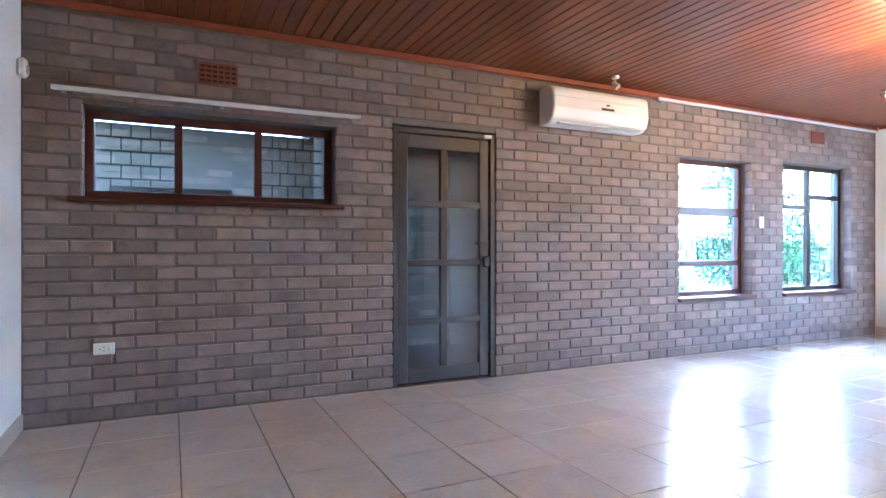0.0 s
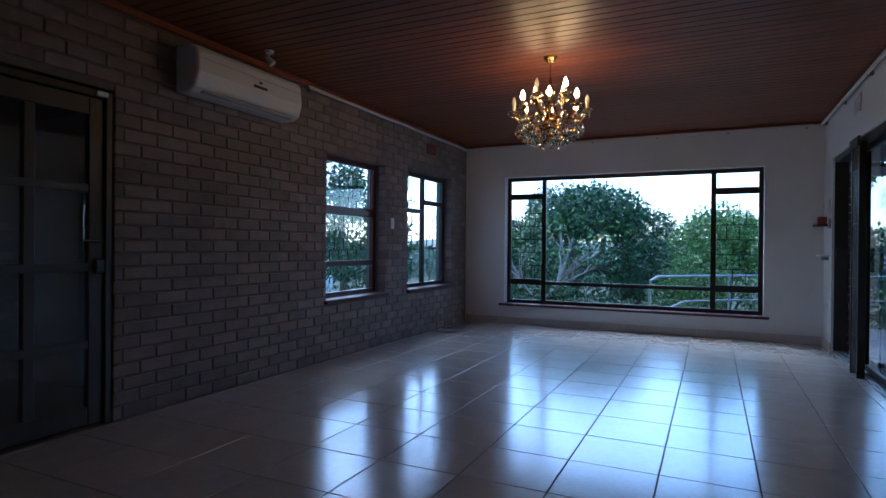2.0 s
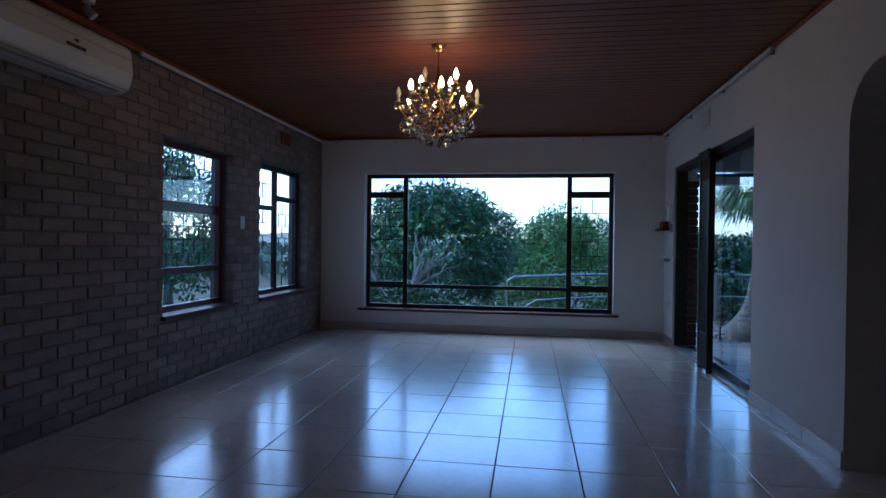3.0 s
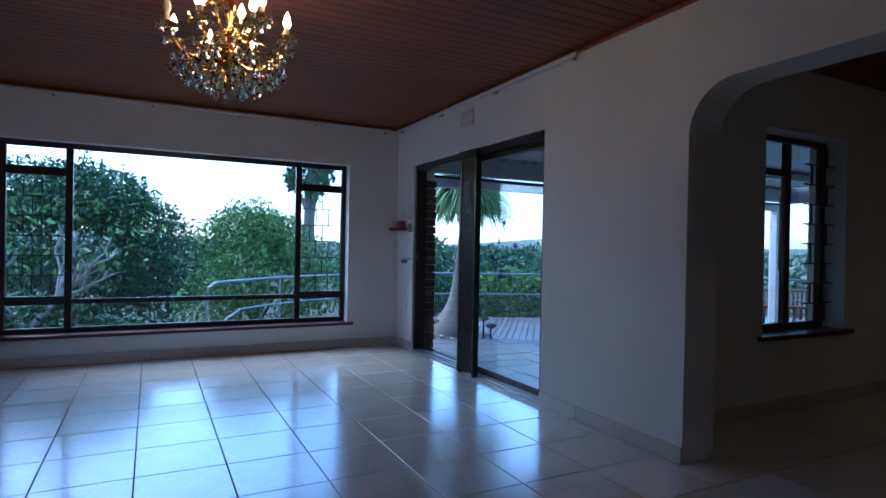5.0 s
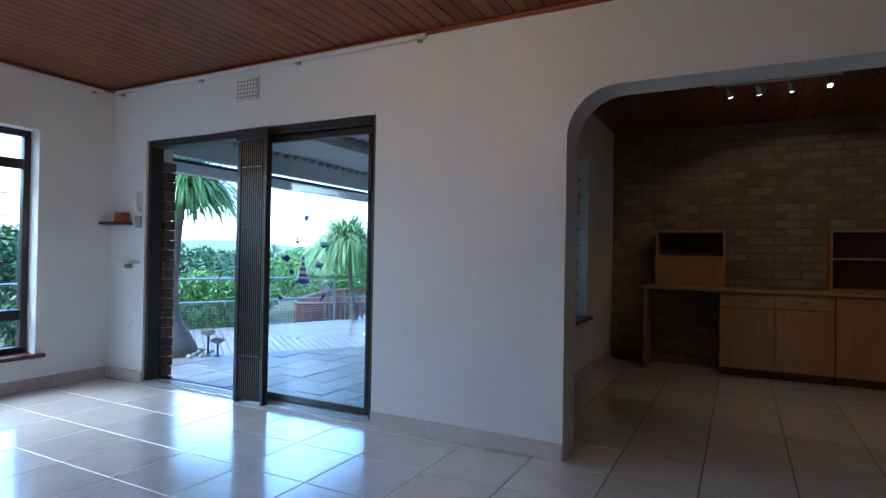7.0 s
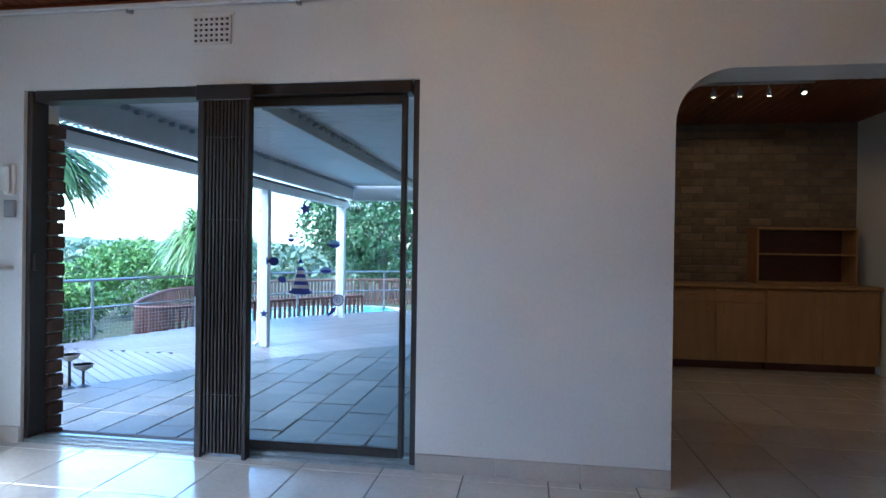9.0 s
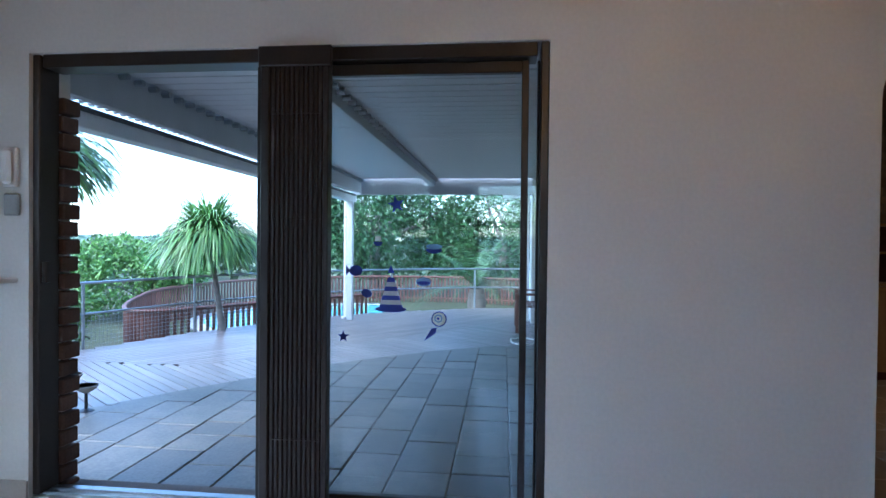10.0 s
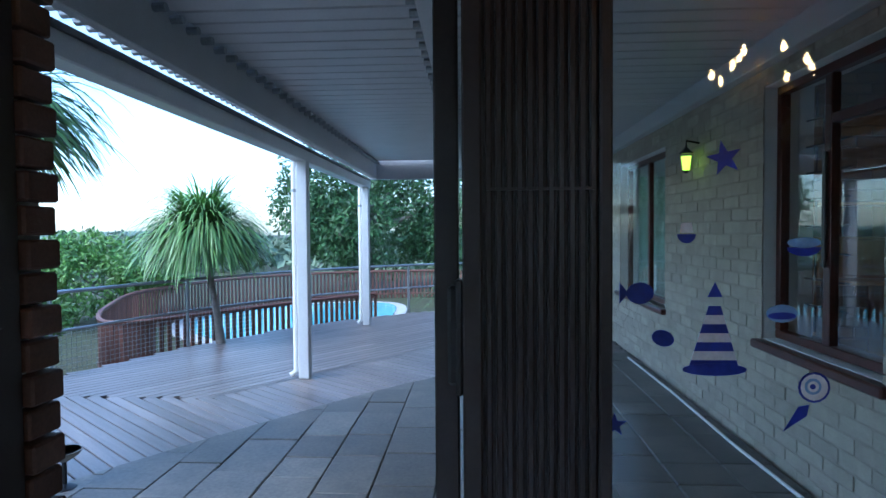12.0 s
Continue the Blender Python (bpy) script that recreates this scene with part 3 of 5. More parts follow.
leafp = part("fixed_panel", Geo().box(5.622, 5.652, -0.115, -0.075, 0.03, SH - 0.06, 0.004).box(5.576, 5.586, -0.11, -0.08, 0.03, SH - 0.06, 0.003).box(6.775, 6.83, -0.115, -0.075, 0.03, SH - 0.06, 0.004)
             .box(5.652, 6.775, -0.115, -0.075, 0.03, 0.08, 0.004).box(5.652, 6.775, -0.115, -0.075, SH - 0.11, SH - 0.06, 0.004), BRONZE, sd)
ob = part("glass", Geo().box(5.58, 6.79, -0.098, -0.092, 0.06, SH - 0.09), PANE, leafp)
ob.visible_shadow = False
part("pull_handle", Geo().box(6.765, 6.80, -0.075, -0.045, 0.88, 1.10, 0.008), BLACK, leafp)
part("latch", Geo().box(7.82, 7.845, -0.06, -0.03, 1.0, 1.10, 0.005), BRONZE, sd)
gate = thing("security_gate", 6.6, 0.01, 0, "folded dark bronze concertina security gate standing in the doorway", "security gate")
part("side_post", Geo().box(6.465, 6.49, -0.018, 0.038, 0.003, SH - 0.062, 0.004), BRONZE, gate)
part("side_post", Geo().box(6.725, 6.765, -0.018, 0.038, 0.003, SH - 0.062, 0.004), BRONZE, gate)
part("backing", Geo().box(6.49, 6.725, 0.0, 0.02, 0.03, SH - 0.07), BRONZE, gate)
part("head_cover", Geo().box(6.45, 6.77, 0.034, 0.054, SH - 0.10, SH - 0.015, 0.004), BRONZE, gate)
for i in range(11):
    part("slat", Geo().box(6.494 + 0.021 * i, 6.508 + 0.021 * i, 0.002, 0.032, 0.03, SH - 0.075, 0.003), BRONZE, gate)
for z in (0.35, 1.30, 1.75):
    part("link", Geo().box(6.50, 6.715, 0.030, 0.036, z, z + 0.006), BRONZE, gate)
part("lock_box", Geo().box(6.765, 6.78, -0.01, 0.03, 0.88, 1.12, 0.004), BLACK, gate)

# window stickers on the fixed glass


def sticker(name, outlines, label):
    s = thing(name, outlines[0][0][0][0], -0.091, outlines[0][0][0][1], label, "window sticker", "stickers on the sliding door glass")
    for i, (pts, m) in enumerate(outlines):
        g = Geo()
        y0, y1 = -0.0915 + 0.0006 * i, -0.0908 + 0.0006 * i
        n = len(pts)
        g.v = [(a + 0.165, y0, b - 0.016) for a, b in pts] + [(a + 0.165, y1, b - 0.016) for a, b in pts]
        g.f = [tuple(range(n)), tuple(range(n, 2 * n))] + [(j, (j + 1) % n, n + (j + 1) % n, n + j) for j in range(n)]
        part("cutout", g, m, s)
    return s


def star(cx, cz, r, rot=0.3):
    return [(cx + (r if i % 2 == 0 else r * 0.4) * math.cos(rot + i * math.pi / 5), cz + (r if i % 2 == 0 else r * 0.4) * math.sin(rot + i * math.pi / 5)) for i in range(10)]


def oval(cx, cz, a, b, rot=0.0, n=16, half=False):
    out = []
    for i in range(n):
        t = (math.pi if half else 2 * math.pi) * i / (n - 1 if half else n) + (math.pi if half else 0)
        u, v = a * math.cos(t), b * math.sin(t)
        out.append((cx + u * math.cos(rot) - v * math.sin(rot), cz + u * math.sin(rot) + v * math.cos(rot)))
    return out


LXC, LZ = 6.05, 0.915
lh = []
for i in range(7):
    z0, z1 = LZ + 0.012 + 0.02 * i, LZ + 0.032 + 0.02 * i
    w0, w1 = 0.055 - 0.006 * i, 0.055 - 0.006 * (i + 1)
    lh.append(([(LXC - w0, z0), (LXC + w0, z0), (LXC + w1, z1), (LXC - w1, z1)], BLUE if i % 2 == 0 else STICKWHITE))
lh.append((oval(LXC, LZ + 0.012, 0.07, 0.014), BLUE))
lh.append(([(LXC - 0.016, LZ + 0.172), (LXC + 0.016, LZ + 0.172), (LXC, LZ + 0.205)], BLUE))
sticker("lighthouse_sticker", lh, "blue and white striped lighthouse sticker on the glass")
sticker("spiral_shell_sticker", [(oval(5.835, 0.888, 0.034, 0.034), BLUE), (oval(5.835, 0.888, 0.029, 0.029), STICKWHITE), (oval(5.838, 0.89, 0.018, 0.018), PALEBLUE), (oval(5.838, 0.89, 0.012, 0.012), STICKWHITE), (oval(5.839, 0.89, 0.006, 0.006), BLUE)], "blue spiral shell sticker on the glass")
sticker("cone_shell_sticker", [([(5.90, 0.79), (5.868, 0.845), (5.845, 0.85), (5.85, 0.825)], BLUE)], "dark blue cone shell sticker on the glass")
sticker("starfish_sticker", [(star(6.265, 0.80, 0.028), BLUE)], "dark blue starfish sticker on the glass")
sticker("starfish_sticker", [(star(6.03, 1.39, 0.04, 0.1), BLUE)], "dark blue starfish sticker on the glass")
sticker("fish_sticker", [(oval(6.21, 1.095, 0.03, 0.024), BLUE), ([(6.235, 1.095), (6.255, 1.12), (6.255, 1.072)], BLUE)], "dark blue fish sticker on the glass")
sticker("fish_sticker", [(oval(6.16, 0.995, 0.025, 0.018, 0.3), BLUE)], "small dark blue fish sticker on the glass")
sticker("boat_sticker", [(oval(5.86, 1.195, 0.036, 0.02, 0, half=True), BLUE), (oval(5.86, 1.205, 0.036, 0.012), PALEBLUE)], "pale and dark blue boat sticker on the glass")
sticker("boat_sticker", [(oval(5.905, 1.05, 0.034, 0.02), PALEBLUE), (oval(5.905, 1.045, 0.03, 0.008), BLUE)], "pale blue shell sticker on the glass")
sticker("boat_sticker", [(oval(6.11, 1.225, 0.02, 0.02, 0, half=True), BLUE), ([(6.095, 1.228), (6.125, 1.228), (6.122, 1.25), (6.10, 1.25)], STICKWHITE)], "small blue and white boat sticker on the glass")

# ---- chandelier ----
CX, CY = 4.97, 2.27
ch = thing("chandelier", CX, CY, TOP, "lit brass and crystal chandelier with candle bulbs", "chandelier")
part("ceiling_rose", Geo().lathe([(0.012, -0.045), (0.03, -0.035), (0.05, -0.012), (0.055, -0.001)], (CX, CY, TOP), 20), BRASS, ch)
part("chain", Geo().tube([(CX, CY, TOP - 0.04), (CX, CY, TOP - 0.17)], 0.006, 8), BRASS, ch)
part("column", Geo().lathe([(0.0, -0.66), (0.022, -0.64), (0.03, -0.61), (0.012, -0.58), (0.035, -0.55), (0.05, -0.50), (0.045, -0.46), (0.015, -0.42), (0.012, -0.34), (0.03, -0.30), (0.034, -0.26), (0.014, -0.22), (0.01, -0.16)], (CX, CY, TOP), 18), BRASS, ch)


def drop_mesh(h, r):
    g = Geo()
    ring = [(r * math.cos(i * math.pi / 3), r * math.sin(i * math.pi / 3), -h * 0.62) for i in range(6)]
    g.v = [(0, 0, 0)] + ring + [(0, 0, -h)]
    g.f = [(0, 1 + i, 1 + (i + 1) % 6) for i in range(6)] + [(7, 1 + (i + 1) % 6, 1 + i) for i in range(6)]
    return g.mesh("crystal_drop", CRYSTAL)


DROPS = [drop_mesh(0.075, 0.019), drop_mesh(0.05, 0.013), drop_mesh(0.034, 0.012)]


def hang(kind, x, y, z):
    o = new("crystal_drop", DROPS[kind])
    o.parent = ch
    o.location = (x - CX, y - CY, z - TOP)
    o.rotation_euler[2] = random.random() * 6
    return o


bulb_profile = [(0.009, 0.0), (0.016, 0.015), (0.0175, 0.028), (0.013, 0.048), (0.006, 0.064), (0.001, 0.074)]
bulb_shape = Geo().lathe(bulb_profile, (0, 0, 0), 12)
BULBS = {True: bulb_shape.mesh("bulb", LIT), False: bulb_shape.mesh("bulb", DEAD)}
dark = {2, 6, 9}
for i in range(12):
    outer = i < 8
    a = (i + 0.3) * 2 * math.pi / 8 if outer else (i + 0.7) * 2 * math.pi / 4
    r, z = (0.275, TOP - 0.40) if outer else (0.15, TOP - 0.29)
    ux, uy = math.cos(a), math.sin(a)
    pts = []
    for s in range(9):
        q = s / 8
        pts.append((CX + ux * (0.02 + (r - 0.02) * q), CY + uy * (0.02 + (r - 0.02) * q), (TOP - 0.50 if outer else TOP - 0.36) - 0.075 * math.sin(q * math.pi) + (z - 0.03 - (TOP - 0.50 if outer else TOP - 0.36)) * q * q))
    arm = part("arm", Geo().tube(pts, 0.006, 8), BRASS, ch)
    px, py = CX + ux * r, CY + uy * r
    part("drip_dish", Geo().lathe([(0.012, 0.0), (0.03, 0.006), (0.046, 0.022), (0.043, 0.022), (0.02, 0.01)], (px, py, z - 0.03), 14), BRASS, arm)
    part("candle_sleeve", Geo().lathe([(0.011, 0.0), (0.011, 0.055)], (px, py, z - 0.02), 10), CANDLE, arm)
    o = new("bulb", BULBS[i not in dark])
    o.parent = ch
    o.location = (px - CX, py - CY, z + 0.035 - TOP)
    for s in range(5):
        b = a + s * 2 * math.pi / 5
        hang(1 if s % 2 else 2, px + 0.043 * math.cos(b), py + 0.043 * math.sin(b), z - 0.012)
    for q in (4, 6):
        hang(0 if outer else 1, pts[q][0], pts[q][1], pts[q][2] - 0.006)
for rr, zz, n, kd in ((0.20, TOP - 0.57, 14, 0), (0.13, TOP - 0.60, 10, 0), (0.07, TOP - 0.63, 7, 0), (0.25, TOP - 0.53, 20, 0), (0.21, TOP - 0.47, 14, 1), (0.12, TOP - 0.42, 10, 1)):
    part("ring", Geo().tube([(CX + rr * math.cos(t * math.pi / 12), CY + rr * math.sin(t * math.pi / 12), zz) for t in range(25)], 0.003, 6), BRASS, ch)
    for i in range(3):
        t = i * 2 * math.pi / 3
        part("stay", Geo().tube([(CX + rr * math.cos(t), CY + rr * math.sin(t), zz), (CX + 0.03 * math.cos(t), CY + 0.03 * math.sin(t), TOP - 0.50)], 0.0025, 5), BRASS, ch)
    for i in range(n):
        hang(kd, CX + rr * math.cos(i * 2 * math.pi / n), CY + rr * math.sin(i * 2 * math.pi / n), zz)

# ---- dining room behind the archway ----
HOLE_D = (-2.36, -1.33, 0.56, 2.07)
HOLE_D2 = (-5.72, -4.12, 0.50, 1.98)
single("wall_dining_east", holed(Geo(), "y", -7.3, -0.25, -0.2, TOP + 0.15, DE, PX - 0.012, [HOLE_D, HOLE_D2]), PLASTER, "white plastered dining room wall with a barred window", "wall", kind="structure")
single("wall_dining_west", Geo().box(DW - 0.2, DW, DB, -0.25, -0.2, TOP + 0.15), PLASTER, "plain cream dining room wall", "wall", kind="structure")
single("wall_dining_back", Geo().box(DW - 0.2, DE, DB - 0.2, DB - 0.008, -0.2, TOP + 0.15), MORTAR, "brown face brick dining room wall", "wall", kind="structure")
gc = Geo()
x = DW
while x < DE - 0.05:
    gc.box(x + 0.002, x + 0.089, DB, -0.25, TOP, TOP + 0.02, 0.004)
    x += 0.091
gc.box(DW - 0.2, DE, DB - 0.2, -0.25, TOP + 0.02, TOP + 0.14)
single("ceiling_dining", gc, CEIL, "varnished red-brown timber dining room ceiling", "ceiling", kind="structure")
skirting("baseboard_dining", "y", DB + 0.02, -0.27, DE - 0.012, DE)
w = window("window_5", "y", -2.36, -1.33, 0.565, 2.07, DE + 0.19, REDWOOD, [(-1.90, -1.84, 0.61, 2.02), (-1.84, -1.38, 1.76, 1.81)],
           [(-2.32, -1.89, 0.61, 2.02), (-1.85, -1.37, 0.61, 1.77), (-1.85, -1.37, 1.80, 2.02)], "two-light window with dark red wooden frame onto the patio")
part("window_sill", Geo().box(DE - 0.05, DE + 0.155, -2.43, -1.27, 0.53, 0.565, 0.008), REDWOOD, w)
part("outer_sill", Geo().box(DE + 0.225, PX + 0.05, -2.40, -1.27, 0.50, 0.555, 0.01), REDWOOD, w)
part("casement_stay", Geo().box(DE + 0.222, DE + 0.236, -1.885, -1.855, 1.02, 1.62, 0.004), BRONZE, w, "tall dark casement fastener")
bars(w, "y", -2.31, -1.91, 0.62, 2.01, DE + 0.07, 3, 9)
w = window("window_6", "y", -5.72, -4.12, 0.505, 1.98, DE + 0.18, REDWOOD, [(-4.95, -4.89, 0.55, 1.93)], [(-5.68, -4.94, 0.55, 1.93), (-4.90, -4.16, 0.55, 1.93)], "patio window with red-brown frame and a pale blind")
part("blind", Geo().box(DE + 0.08, DE + 0.09, -5.69, -4.15, 0.53, 1.96), BLIND, w, "pale green blind")
part("outer_sill", Geo().box(DE + 0.215, PX + 0.05, -5.78, -4.07, 0.45, 0.50, 0.01), REDWOOD, w)

CF = -3.08


def cabinet(x0, x1, drawers, label):
    c = thing("base_cabinet", x0, CF, 0, label, "cabinet", "dining room cabinets")
    part("body", Geo().box(x0, x1, DB + 0.002, CF - 0.02, 0.08, 0.81), PINE, c)
    part("plinth", Geo().box(x0 + 0.01, x1 - 0.01, DB + 0.002, CF - 0.06, 0.001, 0.08), REDWOOD, c)
    xm = (x0 + x1) / 2
    top = 0.80
    for p, q in ((x0 + 0.004, xm - 0.002), (xm + 0.002, x1 - 0.004)):
        s = -1 if q < xm else 1
        if drawers:
            d = part("drawer", Geo().box(p, q, CF - 0.02, CF, 0.67, top, 0.003), PINE, c)
            part("handle", Geo().tube([((p + q) / 2 - 0.05, CF, 0.735), ((p + q) / 2 - 0.05, CF + 0.02, 0.735), ((p + q) / 2 + 0.05, CF + 0.02, 0.735), ((p + q) / 2 + 0.05, CF, 0.735)], 0.005, 6), BRASS, d)
        d = part("door", Geo().box(p, q, CF - 0.02, CF, 0.085, 0.662 if drawers else top, 0.003), PINE, c)
        hx, hz = xm + s * 0.07, 0.56 if drawers else 0.67
        part("handle", Geo().tube([(hx, CF, hz), (hx, CF + 0.022, hz + 0.01), (hx, CF + 0.022, hz + 0.08), (hx, CF, hz + 0.09)], 0.005, 6), BRASS, d)
    return c


cabinet(2.64, 3.58, True, "honey-coloured base cabinet with two drawers over two doors")
cabinet(1.62, 2.635, False, "honey-coloured base cabinet with two tall doors")
single("worktop", Geo().box(1.605, 4.30, DB + 0.002, CF + 0.03, 0.812, 0.847, 0.006), PINE, "long honey-coloured wooden worktop along the brick wall", "worktop")
single("desk_side", Geo().box(4.255, 4.285, DB + 0.002, CF, 0.001, 0.811, 0.003), PINE, "upright wooden end panel under the worktop", "panel")


def bookcase(x0, x1, z1, mid, label):
    b = thing("shelf_unit", x0, DB, 0.848, label, "shelf unit", "open shelf units on the worktop")
    y0, y1, t = DB + 0.002, DB + 0.27, 0.02
    part("side_panel", Geo().box(x0, x0 + t, y0, y1, 0.8475, z1, 0.002), PINE, b)
    part("side_panel", Geo().box(x1 - t, x1, y0, y1, 0.8475, z1, 0.002), PINE, b)
    part("top", Geo().box(x0 + t, x1 - t, y0, y1, z1 - t, z1, 0.002), PINE, b)
    part("bottom", Geo().box(x0 + t, x1 - t, y0, y1, 0.8475, 0.8675, 0.002), PINE, b)
    part("shelf", Geo().box(x0 + t, x1 - t, y0, y1 - 0.01, mid, mid + 0.018, 0.002), PINE, b)
    part("back_panel", Geo().box(x0 + t, x1 - t, y0, y0 + 0.006, 0.865, z1 - t), REDWOOD, b)
    return b


bookcase(1.72, 2.66, 1.42, 1.14, "open two-tier wooden shelf unit on the worktop")
bk = bookcase(3.54, 4.20, 1.42, 1.14, "open wooden shelf unit above the knee space")
part("flap", Geo().box(3.56, 4.18, DB + 0.255, DB + 0.268, 0.87, 1.135, 0.002), PINE, bk)
sb = thing("spot_bar", 3.17, -1.95, TOP, "row of four small ceiling spotlights, warm and lit", "spotlight")
part("bar", Geo().box(2.75, 3.6, -1.965, -1.935, TOP - 0.022, TOP - 0.001, 0.004), WHITEMETAL, sb)
for i, x in enumerate((3.51, 3.31, 3.09, 2.85)):
    h = part("head", Geo().tube([(x, -1.95, TOP - 0.02), (x, -1.95, TOP - 0.05), (x - 0.01, -1.96, TOP - 0.055), (x - 0.02, -1.94 if i == 3 else -1.99, TOP - 0.10)], [0.006, 0.006, 0.016, 0.022], 12), STEEL, sb)
    ax = Vector((-0.01, 0.02 if i == 3 else -0.03, -0.045)).normalized()
    tip = Vector((x - 0.02, -1.94 if i == 3 else -1.99, TOP - 0.10))
    part("lamp_face", Geo().tube([tip + ax * 0.001, tip + ax * 0.004], 0.017, 12), SPOTGLOW, h)
    lamp = new("spot_lamp", bpy.data.lights.new("spot_lamp", "SPOT"))
    lamp.data.energy, lamp.data.color, lamp.data.spot_size, lamp.data.shadow_soft_size = SPOT, (1, 0.62, 0.3), radians(110), 0.03
    lamp.matrix_world = look(tip + ax * 0.02, tip + ax)
    lamp.parent = sb
    lamp.matrix_parent_inverse = Matrix.Translation(-sb.location)

# ---- patio: house wall, pergola, paving, deck ----
GZ = -0.75
ground = single("ground", Geo().box(-600, 600, -600, 600, GZ - 1, GZ), SOIL, "garden ground with soil and grass", "ground", kind="structure")
single("terrace_base", Geo().slab([(4.9, -0.26), (8.6, -0.26), (8.6, 4.66), (9.6, 4.66), (11.2, 0.3), (11.7, -1.2), (11.35, -2.7), (10.8, -4.1), (10.2, -5.6), (9.2, -7.25), (7.8, -8.5), (6.3, -9.4), (4.9, -9.7)], GZ + 0.001, -0.19), SAND, "dark terrace base under paving and deck", "terrace", kind="structure")
ARC = [(9.5, -0.3), (9.25, -1.2), (8.97, -1.77), (8.4, -2.58), (7.9, -3.22), (7.32, -3.88), (6.6, -4.5), (5.9, -4.93), (5.0, -5.2)]


def within(poly, x, y):
    c = False
    for (x0, y0), (x1, y1) in zip(poly, poly[1:] + poly[:1]):
        if (y0 > y) != (y1 > y) and x < (x1 - x0) * (y - y0) / (y1 - y0) + x0:
            c = not c
    return c


# louvred pergola
pg = thing("pergola", 8.4, -4.1, -0.15, "white louvred pergola over the patio on square posts", "pergola")
part("house_beam", Geo().box(PX + 0.02, PX + 0.10, -7.35, -0.27, 2.16, 2.36, 0.006), LOUVRE, pg)
part("middle_beam", Geo().box(6.90, 6.98, -7.35, -0.27, 2.16, 2.36, 0.006), LOUVRE, pg)
part("edge_beam", Geo().box(8.20, 8.25, -7.35, -0.27, 2.035, 2.36, 0.006), LOUVRE, pg)
part("gutter_beam", Geo().box(8.31, 8.43, -7.45, -0.27, 1.89, 2.02, 0.008), WHITEMETAL, pg)
part("end_beam", Geo().box(PX + 0.02, 8.34, -7.45, -7.36, 2.02, 2.34, 0.006), LOUVRE, pg)
# black strip in place of the shaded gap between the two beams
part("gutter", Geo().box(8.296, 8.309, -7.35, -0.27, 1.99, 2.025, 0.003), BLACK, pg, "black strip standing for the dark gap beside the outer beam")
g = Geo()
for i in range(94):
    y = -0.3 - i * 0.075
    g.tube([(8.252, y, 2.056), (8.285, y, 2.055)], 0.026, 8)
part("roof_edge", g, WHITEMETAL, pg, "scalloped end of the corrugated roof sheet")
for y in (-4.08, -7.17):
    part("post", Geo().box(8.29, 8.39, y - 0.05, y + 0.05, -0.149, 1.889, 0.006), WHITEMETAL, pg)
    dp = part("downpipe", Geo().tube([(8.42, y + 0.0, 1.885), (8.42, y, -0.08), (8.47, y + 0.03, -0.12)], 0.03, 12), WHITEPLASTIC, pg)
    part("clip", Geo().lathe([(0.035, 0.0), (0.035, 0.03)], (8.42, y, 1.6), 12), STEEL, dp)
sl1 = Geo()
for p, q in ((PX + 0.11, 6.89), (6.99, 8.19)):
    y = -0.36
    while y > -7.3:
        m = pose((p + q) / 2, y, 2.30, 4, 0, 0)
        part("louvre_blade", Geo().box(-(q - p) / 2, (q - p) / 2, -0.062, 0.062, -0.012, 0.012, 0.008, m), LOUVRE, pg)
        y -= 0.155
        for xx in ((q - 0.02,) if p < 6 else (p + 0.02, q - 0.02)):
            sl1.tube([(xx - 0.03, y + 0.07, 2.255), (xx + 0.03, y + 0.07, 2.255)], 0.022, 8)
# one black sheet over all blades, added so their gaps read as shade
part("rain_lip", Geo().box(PX + 0.11, 8.19, -7.3, -0.28, 2.325, 2.34), BLACK, pg, "added black sheet that makes the gaps between the blades dark")
tagged(part("pivot_row", sl1, STEEL, pg, "row of round louvre pivots along the beams"), kind="stuff")

# patio wall lantern lamps
for y in (-3.33, -7.1):
    ln = thing("wall_lantern", PX, y, 1.7, "small black lantern with glowing green-yellow glass on the patio wall", "lantern", "patio lanterns")
    part("bracket", Geo().tube([(PX, y, 1.89), (PX + 0.10, y, 1.91), (PX + 0.10, y, 1.86)], 0.008, 8), BLACK, ln)
    part("cap", Geo().lathe([(0.055, 0), (0.03, 0.03), (0.01, 0.05)], (PX + 0.10, y, 1.81), 6), BLACK, ln)
    part("glass_body", Geo().lathe([(0.024, 0), (0.038, 0.11)], (PX + 0.10, y, 1.68), 6), LANTERN, ln)
    part("foot", Geo().lathe([(0.01, -0.02), (0.032, 0)], (PX + 0.10, y, 1.68), 6), BLACK, ln)

# cables by the wall
single("white_cable", Geo().tube([(PX + 0.10, -1.0, -0.12), (PX + 0.13, -2.4, -0.12), (PX + 0.11, -3.6, -0.12), (PX + 0.12, -4.9, -0.12)], 0.010, 8), WHITEPLASTIC, "white cable lying along the foot of the patio wall", "cable")
single("cable_coil", Geo().tube([(PX + 0.45 + 0.16 * math.cos(t * 0.7) * (1 + 0.1 * (t % 3)), -5.4 + 0.28 * math.sin(t * 0.7), -0.133 + 0.003 * (t % 4)) for t in range(28)], 0.008, 6), WHITEPLASTIC, "loose coil of white cable on the deck", "cable")

